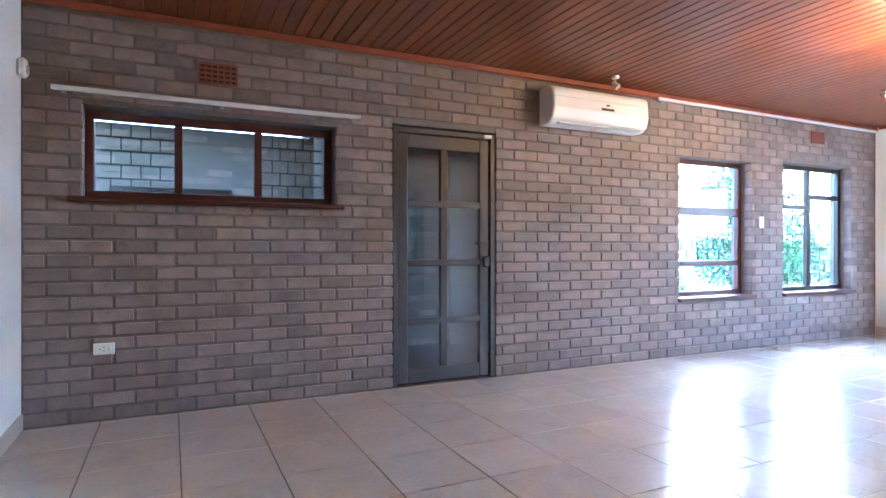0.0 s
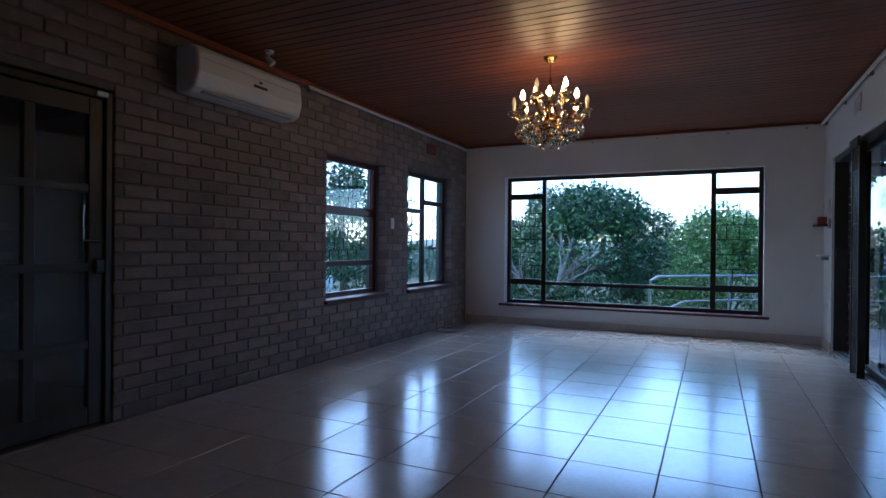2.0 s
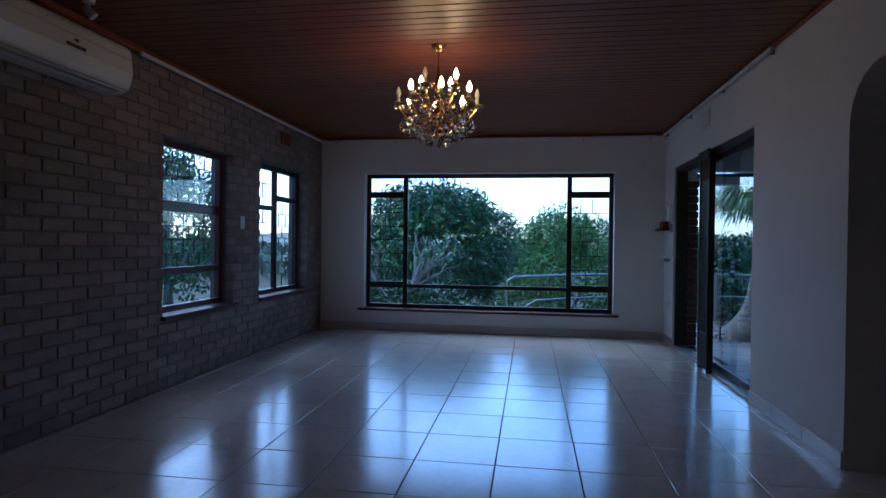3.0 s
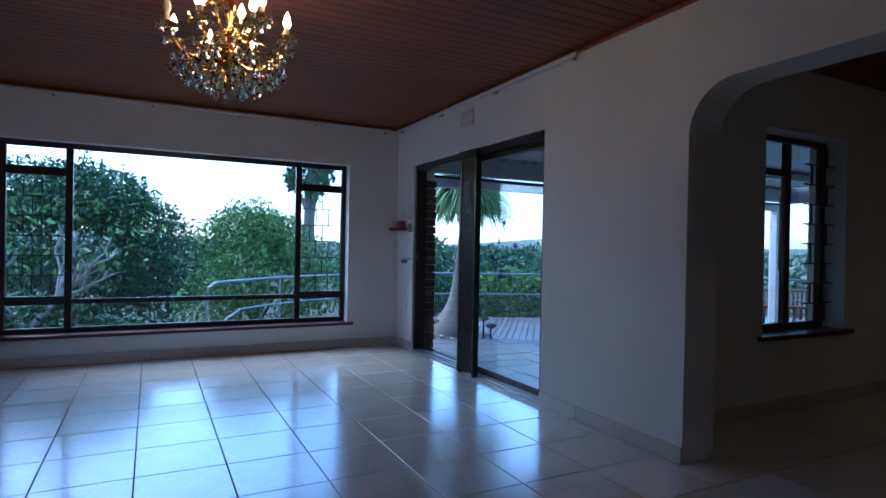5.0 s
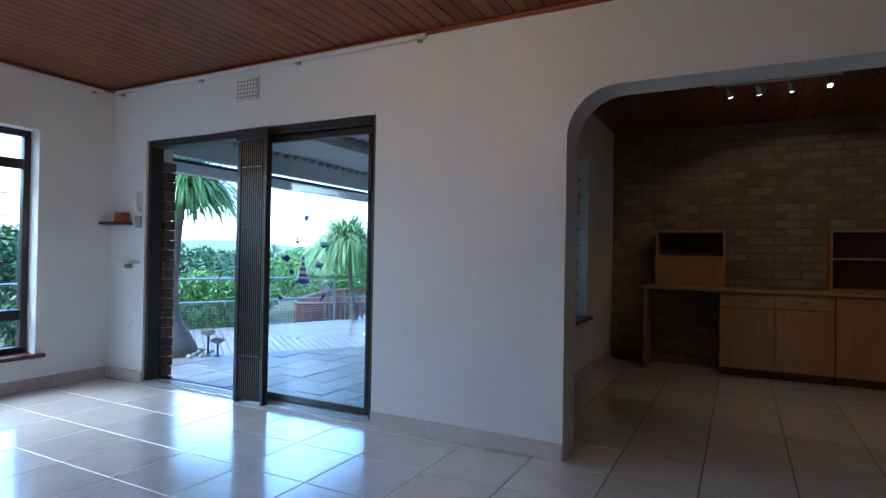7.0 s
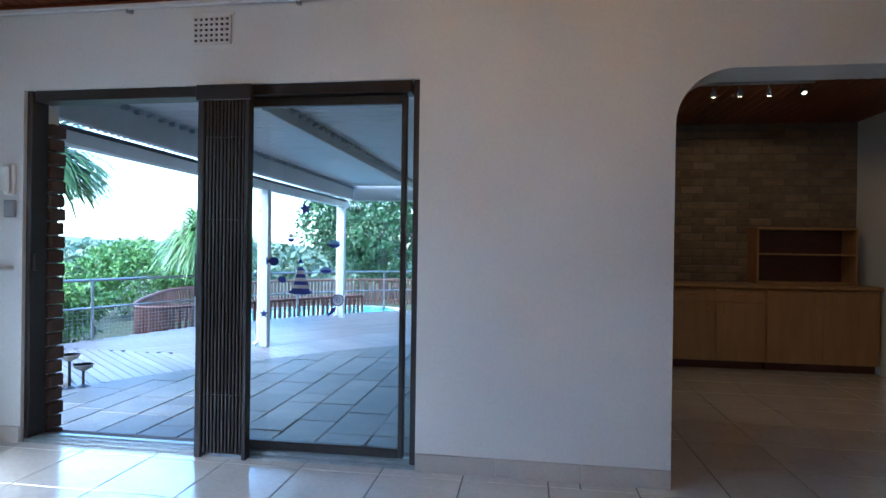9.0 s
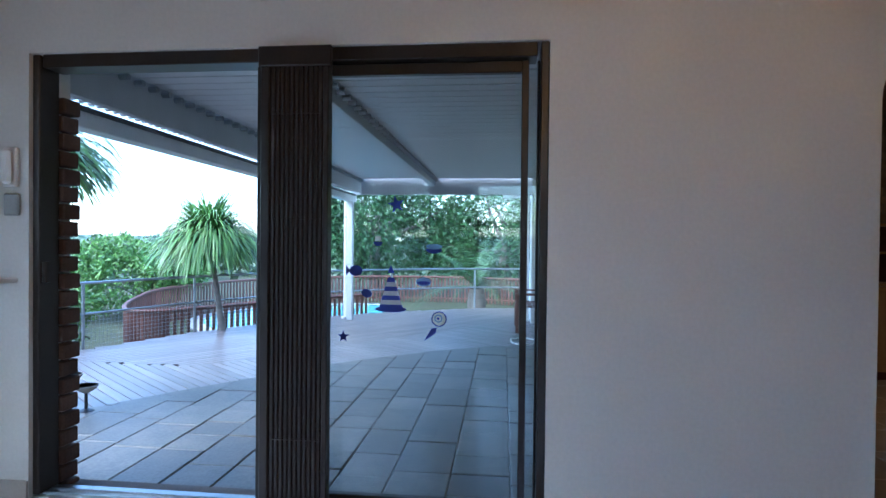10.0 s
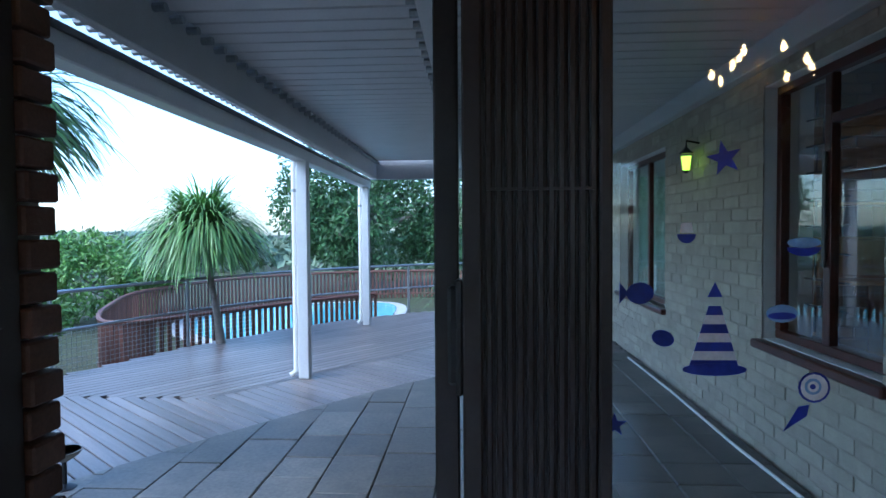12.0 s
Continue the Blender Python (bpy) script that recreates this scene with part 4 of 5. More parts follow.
# wooden bench against the house
bn = thing("garden_bench", 5.3, -6.4, -0.15, "reddish wooden garden bench with slatted back", "bench")
bx0, by0, by1 = PX + 0.06, -7.0, -6.2
for y in (by0, by1):
    part("leg", Geo().box(bx0, bx0 + 0.05, y - 0.03, y + 0.03, -0.149, 0.72, 0.006), FENCEWOOD, bn)
    part("leg", Geo().box(bx0 + 0.42, bx0 + 0.47, y - 0.03, y + 0.03, -0.149, 0.42, 0.006), FENCEWOOD, bn)
    part("armrest", Geo().box(bx0 + 0.05, bx0 + 0.48, y - 0.035, y + 0.035, 0.42, 0.45, 0.006), FENCEWOOD, bn)
part("top_rail", Geo().box(bx0, bx0 + 0.04, by0 + 0.03, by1 - 0.03, 0.62, 0.72, 0.008), FENCEWOOD, bn)
part("low_rail", Geo().box(bx0, bx0 + 0.04, by0 + 0.03, by1 - 0.03, 0.30, 0.36, 0.006), FENCEWOOD, bn)
for i in range(7):
    part("slat", Geo().box(bx0 + 0.01, bx0 + 0.03, by0 + 0.08 + i * 0.1, by0 + 0.12 + i * 0.1, 0.36, 0.62, 0.004), FENCEWOOD, bn)
for i in range(5):
    part("seat_slat", Geo().box(bx0 + 0.05 + i * 0.085, bx0 + 0.125 + i * 0.085, by0 - 0.03, by1 + 0.03, 0.24, 0.26, 0.005), FENCEWOOD, bn)

# railing of galvanised tube with wire mesh
RAIL = [(9.53, 1.97), (10.6, 0.9), (11.35, -0.5), (11.6, -1.6), (11.35, -2.75), (10.81, -4.04), (10.23, -5.54), (9.2, -7.2), (7.86, -8.43), (6.3, -9.3), (5.2, -9.55)]


def smooth_line(pts, n=6):
    out = []
    for i in range(len(pts) - 1):
        p0, p1, p2, p3 = pts[max(i - 1, 0)], pts[i], pts[i + 1], pts[min(i + 2, len(pts) - 1)]
        for s in range(n):
            t = s / n
            out.append(tuple(0.5 * (2 * b + (c - a) * t + (2 * a - 5 * b + 4 * c - d) * t * t + (3 * b - a - 3 * c + d) * t ** 3) for a, b, c, d in zip(p0, p1, p2, p3)))
    return out + [pts[-1]]


line = smooth_line(RAIL)
RT, RM, RB = 0.66, 0.28, -0.15
rl = thing("deck_railing", RAIL[5][0], RAIL[5][1], RB, "curved galvanised tube railing with wire mesh round the deck", "railing")
part("top_rail", Geo().tube([(9.56, 1.95, 0.05), (9.53, 1.97, 0.45), (9.545, 1.955, 0.60)] + [(x, y, RT) for x, y in line[1:]], 0.019, 10), STEEL, rl)
part("middle_rail", Geo().tube([(9.56, 1.95, 0.06)] + [(x, y, RM) for x, y in line[3:]], 0.014, 10), STEEL, rl)
for x, y in RAIL[1:]:
    part("post", Geo().tube([(x, y, RB + 0.001), (x, y, RT)], 0.02, 10), STEEL, rl)
g = Geo()
for j in range(8):
    z = RB + 0.04 + j * 0.05
    g.tube([(x, y, z) for x, y in line[16:40]], 0.0025, 4, False)
for a, b in zip(line[16:39], line[17:40]):
    n = int(math.dist(a, b) / 0.05)
    for i in range(n):
        x, y = a[0] + (b[0] - a[0]) * i / n, a[1] + (b[1] - a[1]) * i / n
        g.tube([(x, y, RB + 0.01), (x, y, RM)], 0.002, 4, False)
part("wire_mesh", g, STEEL, rl, "fine square wire mesh").data.shade_flat()

# pool and its slatted fence
single("pool_water", Geo().slab([(10.3 + 2.4 * math.cos(t) * 0.9 + 0.5 * math.cos(2 * t), -11.3 + 3.0 * math.sin(t)) for t in [i * math.pi / 20 for i in range(40)]], GZ + 0.005, GZ + 0.06), WATER, "pale turquoise swimming pool water", "pool", kind="structure")
single("pool_coping", Geo().slab([(10.3 + 2.75 * math.cos(t) * 0.9 + 0.55 * math.cos(2 * t), -11.3 + 3.35 * math.sin(t)) for t in [i * math.pi / 20 for i in range(40)]], GZ + 0.001, GZ + 0.04), COPING, "pale stone coping round the pool", "coping", kind="structure")
FENCE = [(8.6, -9.4), (9.6, -8.2), (10.5, -6.9), (11.15, -6.0), (11.75, -6.15), (12.6, -7.6), (13.4, -10.0), (12.8, -13.0), (10.5, -15.2), (7.5, -15.8), (4.5, -15.0)]
fl = smooth_line(FENCE, 8)
fc = thing("pool_fence", 11.1, -6.0, GZ, "curved red-brown slatted timber pool fence with a cap rail", "fence")
part("cap_rail", Geo().tube([(x, y, 0.07) for x, y in fl], 0.035, 6), FENCEWOOD, fc)
part("low_rail", Geo().tube([(x, y, -0.6) for x, y in fl], 0.025, 6), FENCEWOOD, fc)
gslat = Geo().box(-0.011, 0.011, -0.028, 0.028, GZ + 0.02, 0.05, 0.004).mesh("slat", FENCEWOOD)
acc, count = 0.0, 0
for a, b in zip(fl, fl[1:]):
    d = math.dist(a, b)
    while acc < d and count < 260:
        x, y = a[0] + (b[0] - a[0]) * acc / d, a[1] + (b[1] - a[1]) * acc / d
        o = new("slat", gslat)
        o.parent = fc
        o.matrix_parent_inverse = Matrix.Translation(-fc.location)
        o.location = (x, y, 0)
        o.rotation_euler[2] = math.atan2(b[1] - a[1], b[0] - a[0]) + math.pi / 2
        acc += 0.062 if (x > 11.0 and y > -6.9) else 0.11
        count += 1
    acc -= d

# ---- planting ----


def pony_palm(x, y, z, h, lean, bulb, spread, droop, leaves, seed, label, base=BARK):
    p = thing("ponytail_palm", x, y, z, label, "palm", "ponytail palms")
    rng = random.Random(seed)
    tx, ty = x + lean[0], y + lean[1]
    prof = [(0.0, bulb), (0.05, bulb * 1.0), (0.12, bulb * 0.8), (0.2, bulb * 0.5), (0.3, bulb * 0.32), (0.5, bulb * 0.22), (0.8, bulb * 0.18), (1.0, bulb * 0.19)]
    part("trunk", Geo().tube([(x + (tx - x) * s ** 1.5, y + (ty - y) * s ** 1.5, z + h * s) for s, _ in prof], [r for _, r in prof], 16), base, p)
    g = Geo()
    for i in range(leaves):
        a = rng.uniform(0, 2 * math.pi)
        e = math.asin(rng.uniform(0.25, 0.96)) if i % 40 else 1.45
        l = rng.uniform(0.75, 1.1) if i % 40 else 0.45
        px, py, pz = tx + rng.uniform(-0.1, 0.1), ty + rng.uniform(-0.1, 0.1), z + h + rng.uniform(-0.1, 0.08)
        vx, vz = math.cos(e), math.sin(e)
        w = rng.uniform(0.011, 0.019)
        k = len(g.v)
        tw = rng.uniform(-0.5, 0.5)
        bend = rng.uniform(0.75, 1.25)
        for s in range(9):
            ww = w * (1 - (s / 8) ** 3 * 0.9)
            sx, sy = -math.sin(a + tw) * ww, math.cos(a + tw) * ww
            g.v += [(px + sx, py + sy, pz), (px - sx, py - sy, pz)]
            step = l * spread / 8
            px += math.cos(a) * vx * step
            py += math.sin(a) * vx * step
            pz += vz * step
            if i % 40:
                vz -= droop * bend * (0.12 + 0.045 * s) * (0.4 + vx)
            norm = math.hypot(vx, vz)
            vx, vz = vx / norm, vz / norm
        g.f += [(k + 2 * s, k + 2 * s + 1, k + 2 * s + 3, k + 2 * s + 2) for s in range(8)]
    part("crown", leaf_mesh("crown", g, LEAF3), LEAF3, p, "arching green strap leaves")
    return p


pony_palm(9.6, -1.5, -0.15, 1.95, (-0.12, -0.08), 0.36, 0.9, 0.85, 1500, 3, "tall ponytail palm with swollen grey base beside the deck")
pony_palm(9.87, -5.75, GZ, 1.85, (0.27, -0.05), 0.2, 1.0, 0.9, 2200, 4, "leaning ponytail palm with a dense drooping crown beyond the railing")


def tree(name, x, y, z, trunk_h, blobs, count, size, material, seed, label, r=0.16, category="tree", limbs=7):
    t = thing(name, x, y, z, label, category)
    rng = random.Random(seed)
    if trunk_h:
        part("trunk", Geo().tube([(x, y, z), (x + 0.1, y + 0.05, z + trunk_h * 0.5), (x - 0.05, y, z + trunk_h)], [r, r * 0.8, r * 0.6], 10), BARK, t)
        for i in range(limbs):
            b = blobs[i % len(blobs)]
            e = (b[0] + rng.uniform(-0.6, 0.6) * b[3], b[1] + rng.uniform(-0.6, 0.6) * b[4], b[2] + rng.uniform(0, 0.7) * b[5])
            s = (x, y, z + trunk_h * rng.uniform(0.5, 0.95))
            mid = tuple((p + q) / 2 + rng.uniform(-0.2, 0.2) for p, q in zip(s, e))
            part("limb", Geo().tube([s, mid, e], [r * 0.45, r * 0.28, r * 0.06], 7), BARK, t)
    part("crown", leaf_mesh("crown", leaf_mass(blobs, count, size, seed), material), material, t)
    return t


def blobs_of(x, y, z, rx, ry, rz, n, seed):
    rng = random.Random(seed)
    out = [(x, y, z, rx * 0.8, ry * 0.8, rz * 0.85)]
    for i in range(n):
        a, e = rng.uniform(0, 6.28), rng.uniform(-0.5, 1.3)
        k = rng.uniform(0.25, 0.45)
        out.append((x + 0.8 * rx * math.cos(a) * math.cos(e), y + 0.8 * ry * math.sin(a) * math.cos(e), z + 0.8 * rz * math.sin(e), rx * k, ry * k, rz * k))
    return out


# seen through the picture window
tree("round_tree", 15.2, 4.3, GZ, 1.6, blobs_of(15.2, 4.1, 0.75, 2.4, 2.4, 1.65, 18, 1), 42000, 0.06, LEAF, 11, "large dome-shaped dark green tree beyond the railing", 0.2)
tree("garden_bush", 12.6, 0.9, GZ, 0.6, blobs_of(12.6, 0.8, 0.38, 1.2, 1.4, 1.3, 16, 2), 24000, 0.042, LEAF2, 12, "bright green rounded bush behind the railing", 0.07, "bush")
tree("garden_bush", 11.0, 3.6, GZ, 0.3, blobs_of(11.0, 3.8, -0.3, 1.0, 1.6, 0.7, 8, 3), 7000, 0.06, LEAF, 13, "low dark bush outside the picture window", 0.05, "bush")
tree("tall_tree", 26.0, -3.4, GZ, 5.2, blobs_of(26.0, -3.4, 4.3, 1.2, 1.0, 1.6, 9, 4), 2600, 0.14, LEAF, 14, "tall thin-leaved tree against the sky", 0.3)
tree("garden_bush", 14.5, -2.2, GZ, 0.5, blobs_of(14.5, -2.4, 0.3, 1.5, 1.6, 1.1, 10, 5), 11000, 0.07, LEAF, 15, "dark green bush beyond the deck", 0.07, "bush")

fp = thing("frangipani", 10.6, 4.1, GZ, "bare pale-branched frangipani outside the window", "tree")
rng = random.Random(8)


def fork(p, d, l, r, depth):
    q = p + d * l
    part("branch", Geo().tube([p, p + d * l * 0.5 + Vector((0, 0, 0.02)), q], [r, r * 0.85, r * 0.72], 6), PALEBARK, fp)
    if depth:
        for s in range(3 if depth > 2 else 2):
            nd = (d + Vector((rng.uniform(-0.75, 0.55), rng.uniform(-0.95, 0.75), rng.uniform(-0.15, 0.5)))).normalized()
            fork(q, nd, l * rng.uniform(0.6, 0.85), r * 0.7, depth - 1)


fork(Vector((10.6, 4.1, GZ)), Vector((-0.05, -0.25, 1)).normalized(), 0.75, 0.06, 4)
part("leaf_tuft", leaf_mesh("leaf_tuft", leaf_mass([(10.5, 3.5, 1.2, 0.8, 1.1, 0.5)], 260, 0.06, 5), LEAF2), LEAF2, fp)
# north side garden, behind the side windows
tree("garden_bush", 7.4, 7.8, GZ, 0.3, blobs_of(7.4, 7.8, 0.1, 1.6, 1.0, 0.9, 8, 6), 8000, 0.05, LEAF2, 16, "green shrub outside the side window", 0.05, "bush")
tree("garden_tree", 9.0, 10.5, GZ, 2.2, blobs_of(9.0, 10.5, 2.2, 1.8, 1.4, 1.3, 9, 7), 8000, 0.07, LEAF, 17, "leafy tree behind the side garden", 0.12)
tree("garden_tree", 12.5, 9.5, GZ, 1.6, blobs_of(12.5, 9.0, 1.4, 1.6, 1.6, 1.7, 9, 8), 9000, 0.07, LEAF, 18, "leafy tree behind the side garden", 0.12)
# south side, past the pergola
tree("dense_tree", 10.4, -18.5, GZ, 3.0, blobs_of(10.4, -18.5, 2.0, 3.0, 2.4, 2.7, 18, 9), 28000, 0.10, LEAF, 19, "dense dark green tree behind the pool", 0.22)
tree("dense_tree", 5.6, -18.0, GZ, 2.6, blobs_of(5.6, -18.0, 1.8, 2.6, 2.2, 2.6, 14, 10), 20000, 0.10, LEAF, 20, "dense dark green tree behind the pool", 0.22)
tree("dense_tree", 1.8, -19.0, GZ, 2.6, blobs_of(1.8, -19.0, 2.0, 2.8, 2.2, 2.8, 12, 21), 12000, 0.12, LEAF, 22, "dense dark green tree behind the house", 0.22)
tree("garden_bush", 14.8, -11.5, GZ, 0.4, blobs_of(15.2, -11.5, 0.15, 1.8, 2.2, 0.95, 10, 11), 13000, 0.07, LEAF2, 21, "bright green shrubs beside the pool fence", 0.06, "bush")
tree("garden_bush", 12.7, -4.9, GZ, 0.3, blobs_of(12.7, -4.9, -0.1, 1.0, 1.3, 0.75, 9, 12), 9000, 0.06, LEAF2, 23, "bright green low shrubs below the deck", 0.05, "bush")
tree("garden_bush", 16.5, -7.0, GZ, 0.3, blobs_of(16.5, -7.0, 0.1, 2.2, 2.2, 1.0, 10, 13), 12000, 0.08, LEAF, 24, "dark green shrubs below the deck", 0.05, "bush")
# cycad with long arching fronds
cy = thing("cycad", 6.4, -12.4, GZ, "cycad with long feathery arching fronds", "cycad")
part("trunk", Geo().lathe([(0.22, 0), (0.25, 0.4), (0.2, 0.75)], (6.4, -12.4, GZ), 12), BARK, cy)
rng = random.Random(31)
for i in range(46):
    a, e, l = rng.uniform(0, 6.28), rng.uniform(0.1, 1.3), rng.uniform(1.7, 2.2)
    g, p, v = Geo(), Vector((6.4, -12.4, 0.0)), Vector((math.cos(a) * math.cos(e), math.sin(a) * math.cos(e), math.sin(e)))
    for s in range(22):
        q = p + v * l / 22
        sd_ = v.cross(Vector((0, 0, 1))).normalized()
        w = 0.20 * math.sin(math.pi * min(1, (s + 2) / 23)) + 0.02
        for sg in (1, -1):
            k = len(g.v)
            tip = p + sd_ * sg * w + v * 0.10 + Vector((0, 0, -0.02))
            g.v += [tuple(p), tuple(p + v * 0.035), tuple(tip)]
            g.f.append((k, k + 1, k + 2))
        p, v = q, (v + Vector((0, 0, -0.045))).normalized()
    part("frond", leaf_mesh("frond", g, LEAF), LEAF, cy)

# far woods
rng = random.Random(77)
far = []
for i in range(150):
    a = rng.uniform(-2.6, 1.7)
    d = rng.uniform(24, 70)
    h = rng.uniform(0.7, 1.6) + (d - 24) * 0.012
    far.append((6 + d * math.cos(a), -2 + d * math.sin(a), GZ + h * 0.4, rng.uniform(2.5, 5), rng.uniform(2.5, 5), h * 0.8))
tagged(new("far_woods", leaf_mesh("far_woods", leaf_mass(far, 60000, 0.30, 41, 0.9), HAZE)), "belt of far green treetops with haze in the colour", "woods", kind="stuff")
hills = Geo()
ringp = [(900 * math.cos(i * math.pi / 60), 900 * math.sin(i * math.pi / 60), 6 + 7 * math.sin(i * 0.31) + 4 * math.sin(i * 0.83 + 1)) for i in range(120)]
hills.v = [(0.62 * x, 0.62 * y, GZ) for x, y, _ in ringp] + list(ringp)
hills.f = [(i, (i + 1) % 120, 120 + (i + 1) % 120, 120 + i) for i in range(120)]
single("backdrop_hills", hills, HAZE, "low green hills on the horizon with haze in the colour", "hills", kind="structure")

# stones and feeder bowls by the palm
st = random.Random(12)
bed = thing("stone_edging", 9.6, -1.5, -0.15, "ring of pale river stones round the palm base", "stones", kind="stuff")
g = Geo()
for i in range(46):
    a, r = st.uniform(0, 6.28), st.uniform(0.40, 0.62)
    s = st.uniform(0.02, 0.045)
    g.lathe([(0.3 * s, -0.8 * s), (s, -0.3 * s), (s * 0.9, 0.3 * s), (0.3 * s, 0.7 * s)], (9.6 + r * math.cos(a), -1.5 + r * math.sin(a), -0.13 + 0.5 * s), 7)
part("stones", g, STONE, bed)
for i, (x, y, h) in enumerate(((9.0, -1.62, 0.24), (8.93, -1.70, 0.14), (9.25, -0.95, 0.2))):
    bb = thing("bird_bowl", x, y, -0.13, "small pale bowl on a dark metal stem", "bird bowl", "bird bowls by the palm")
    part("stem", Geo().tube([(x, y, -0.13), (x, y, -0.13 + h)], 0.012, 8), BLACK, bb)
    part("bowl", Geo().lathe([(0.02, 0), (0.07, 0.03), (0.09, 0.06), (0.08, 0.06), (0.03, 0.02)], (x, y, -0.13 + h), 14), STONE, bb)
    part("foot", Geo().lathe([(0.06, 0), (0.02, 0.02)], (x, y, -0.131), 12), BLACK, bb)

# ---- north court: wing of the house behind the high window and the door ----
hw = thing("house_wing", 1.5, 6.6, GZ, "neighbouring grey brick house wing with white fascia", "house")
part("wall", holed(Geo(), "x", -4, 3.6, GZ, 2.25, 6.6, 6.85, [(0.0, 1.1, 0.9, 1.65), (-2.4, -1.2, 0.9, 1.65)]), MORTAR, hw)
# pale wall behind the door, coloured dark in place of shade
part("return_wall", Geo().box(3.6, 3.8, 4.66, 6.85, GZ, 2.25), SHADEPAINT, hw, "return wall coloured dark for shade")
part("fascia", Geo().box(-4.3, 3.75, 6.28, 6.33, 2.22, 2.40, 0.006), WHITEMETAL, hw)
# roof, overhang and two walls below are added to block light from the court
part("porch_roof", Geo().box(1.75, 3.59, 4.67, 6.3, 2.12, 2.215), SHADEPAINT, hw, "added dark roof that shades the space behind the back door")
part("eave", Geo().box(-4.0, 1.74, 4.67, 6.275, 2.45, 2.55), SHADEPAINT, hw, "added overhang that keeps sky light out of the court")
part("porch_wall", Geo().box(1.75, 1.85, 4.67, 5.75, GZ, 2.119), SHADEPAINT, hw, "added side wall that blocks light from the west")
part("end_wall", Geo().box(-4.2, -4.001, 4.67, 6.6, GZ, 2.45), SHADEPAINT, hw, "added wall that closes the court end against light")
part("soffit", Geo().box(-4.3, 3.75, 6.33, 6.6, 2.255, 2.275), WHITEMETAL, hw)
g = Geo()
g.v = [(-4.4, 6.2, 2.40), (3.85, 6.2, 2.40), (3.85, 9.5, 3.9), (-4.4, 9.5, 3.9), (-4.4, 6.2, 2.46), (3.85, 6.2, 2.46), (3.85, 9.5, 3.96), (-4.4, 9.5, 3.96)]
g.f = [(0, 1, 2, 3), (4, 5, 6, 7), (0, 1, 5, 4), (1, 2, 6, 5), (2, 3, 7, 6), (3, 0, 4, 7)]
part("roof", g, ROOF, hw)
for a, b in ((0.0, 1.1), (-2.4, -1.2)):
    wd = part("window", Geo().box(a, b, 6.62, 6.68, 0.9, 0.95).box(a, b, 6.62, 6.68, 1.60, 1.65).box(a, a + 0.05, 6.62, 6.68, 0.95, 1.6).box(b - 0.05, b, 6.62, 6.68, 0.95, 1.6).box((a + b) / 2 - 0.02, (a + b) / 2 + 0.02, 6.62, 6.68, 0.95, 1.6), BRONZE, hw)
    pn = part("pane", Geo().box(a + 0.04, b - 0.04, 6.645, 6.651, 0.94, 1.61), PANE, wd)
    part("curtain", Geo().box(a + 0.04, b - 0.04, 6.70, 6.71, 0.92, 1.63), WHITEPLASTIC, wd)
single("garden_wall", Geo().box(3.8, 16, 12.4, 12.6, GZ, 1.3), PLASTER, "pale plastered boundary wall", "wall", kind="structure")
single("court_paving", Geo().box(-4, 3.6, 4.66, 6.6, GZ + 0.001, -0.1), PAVER, "grey paved side court", "paving", kind="structure")

# far part of the house past the patio
fh = thing("house_end", 4.9, -10.5, GZ, "white plastered far end of the house with a window", "house")
part("wall", Geo().box(3.0, PX + 0.25, -12.5, -7.3, GZ, 2.6), PLASTER, fh)
wd = part("window", Geo().box(PX + 0.251, PX + 0.28, -9.2, -7.9, 0.85, 2.0, 0.005), BRONZE, fh)
part("pane", Geo().box(PX + 0.281, PX + 0.286, -9.1, -8.0, 0.93, 1.92), PANE, wd)
part("downpipe", Geo().tube([(PX + 0.31, -7.5, 2.3), (PX + 0.31, -7.5, -0.14)], 0.035, 10), WHITEPLASTIC, fh)
part("eave", Geo().box(3.0, PX + 0.75, -12.6, -7.46, 2.37, 2.5, 0.01), WHITEMETAL, fh)

# ---- roof over the house, closing it from above ----
single("roof", Geo().box(WEST - 0.4, EAST + 0.45, -0.27, NORTH + 0.6, TOP + 0.155, TOP + 0.3), ROOF, "flat dark roof slab over the house", "roof", kind="structure")
single("roof_dining", Geo().box(DW - 0.4, PX + 0.02, -7.28, -0.28, TOP + 0.155, TOP + 0.3), ROOF, "flat dark roof slab over the dining room", "roof", kind="structure")

# ---- pieces: bricks, tiles, pavers, boards ----
shared = {}


def piece_mesh(name, material, dims, c):
    key = (name, material.name, tuple(round(d, 3) for d in dims))
    if key not in shared:
        a, b, h = key[2]
        shared[key] = Geo().box(-a / 2, a / 2, -b / 2, b / 2, -h / 2, h / 2, c).mesh(name, material)
    return shared[key]


def piece(name, material, dims, at, parent, c=0.004, turn=0.0):
    o = new(name, piece_mesh(name, material, dims, c))
    o.parent = parent
    o.location = at
    o.rotation_euler[2] = turn
    return o


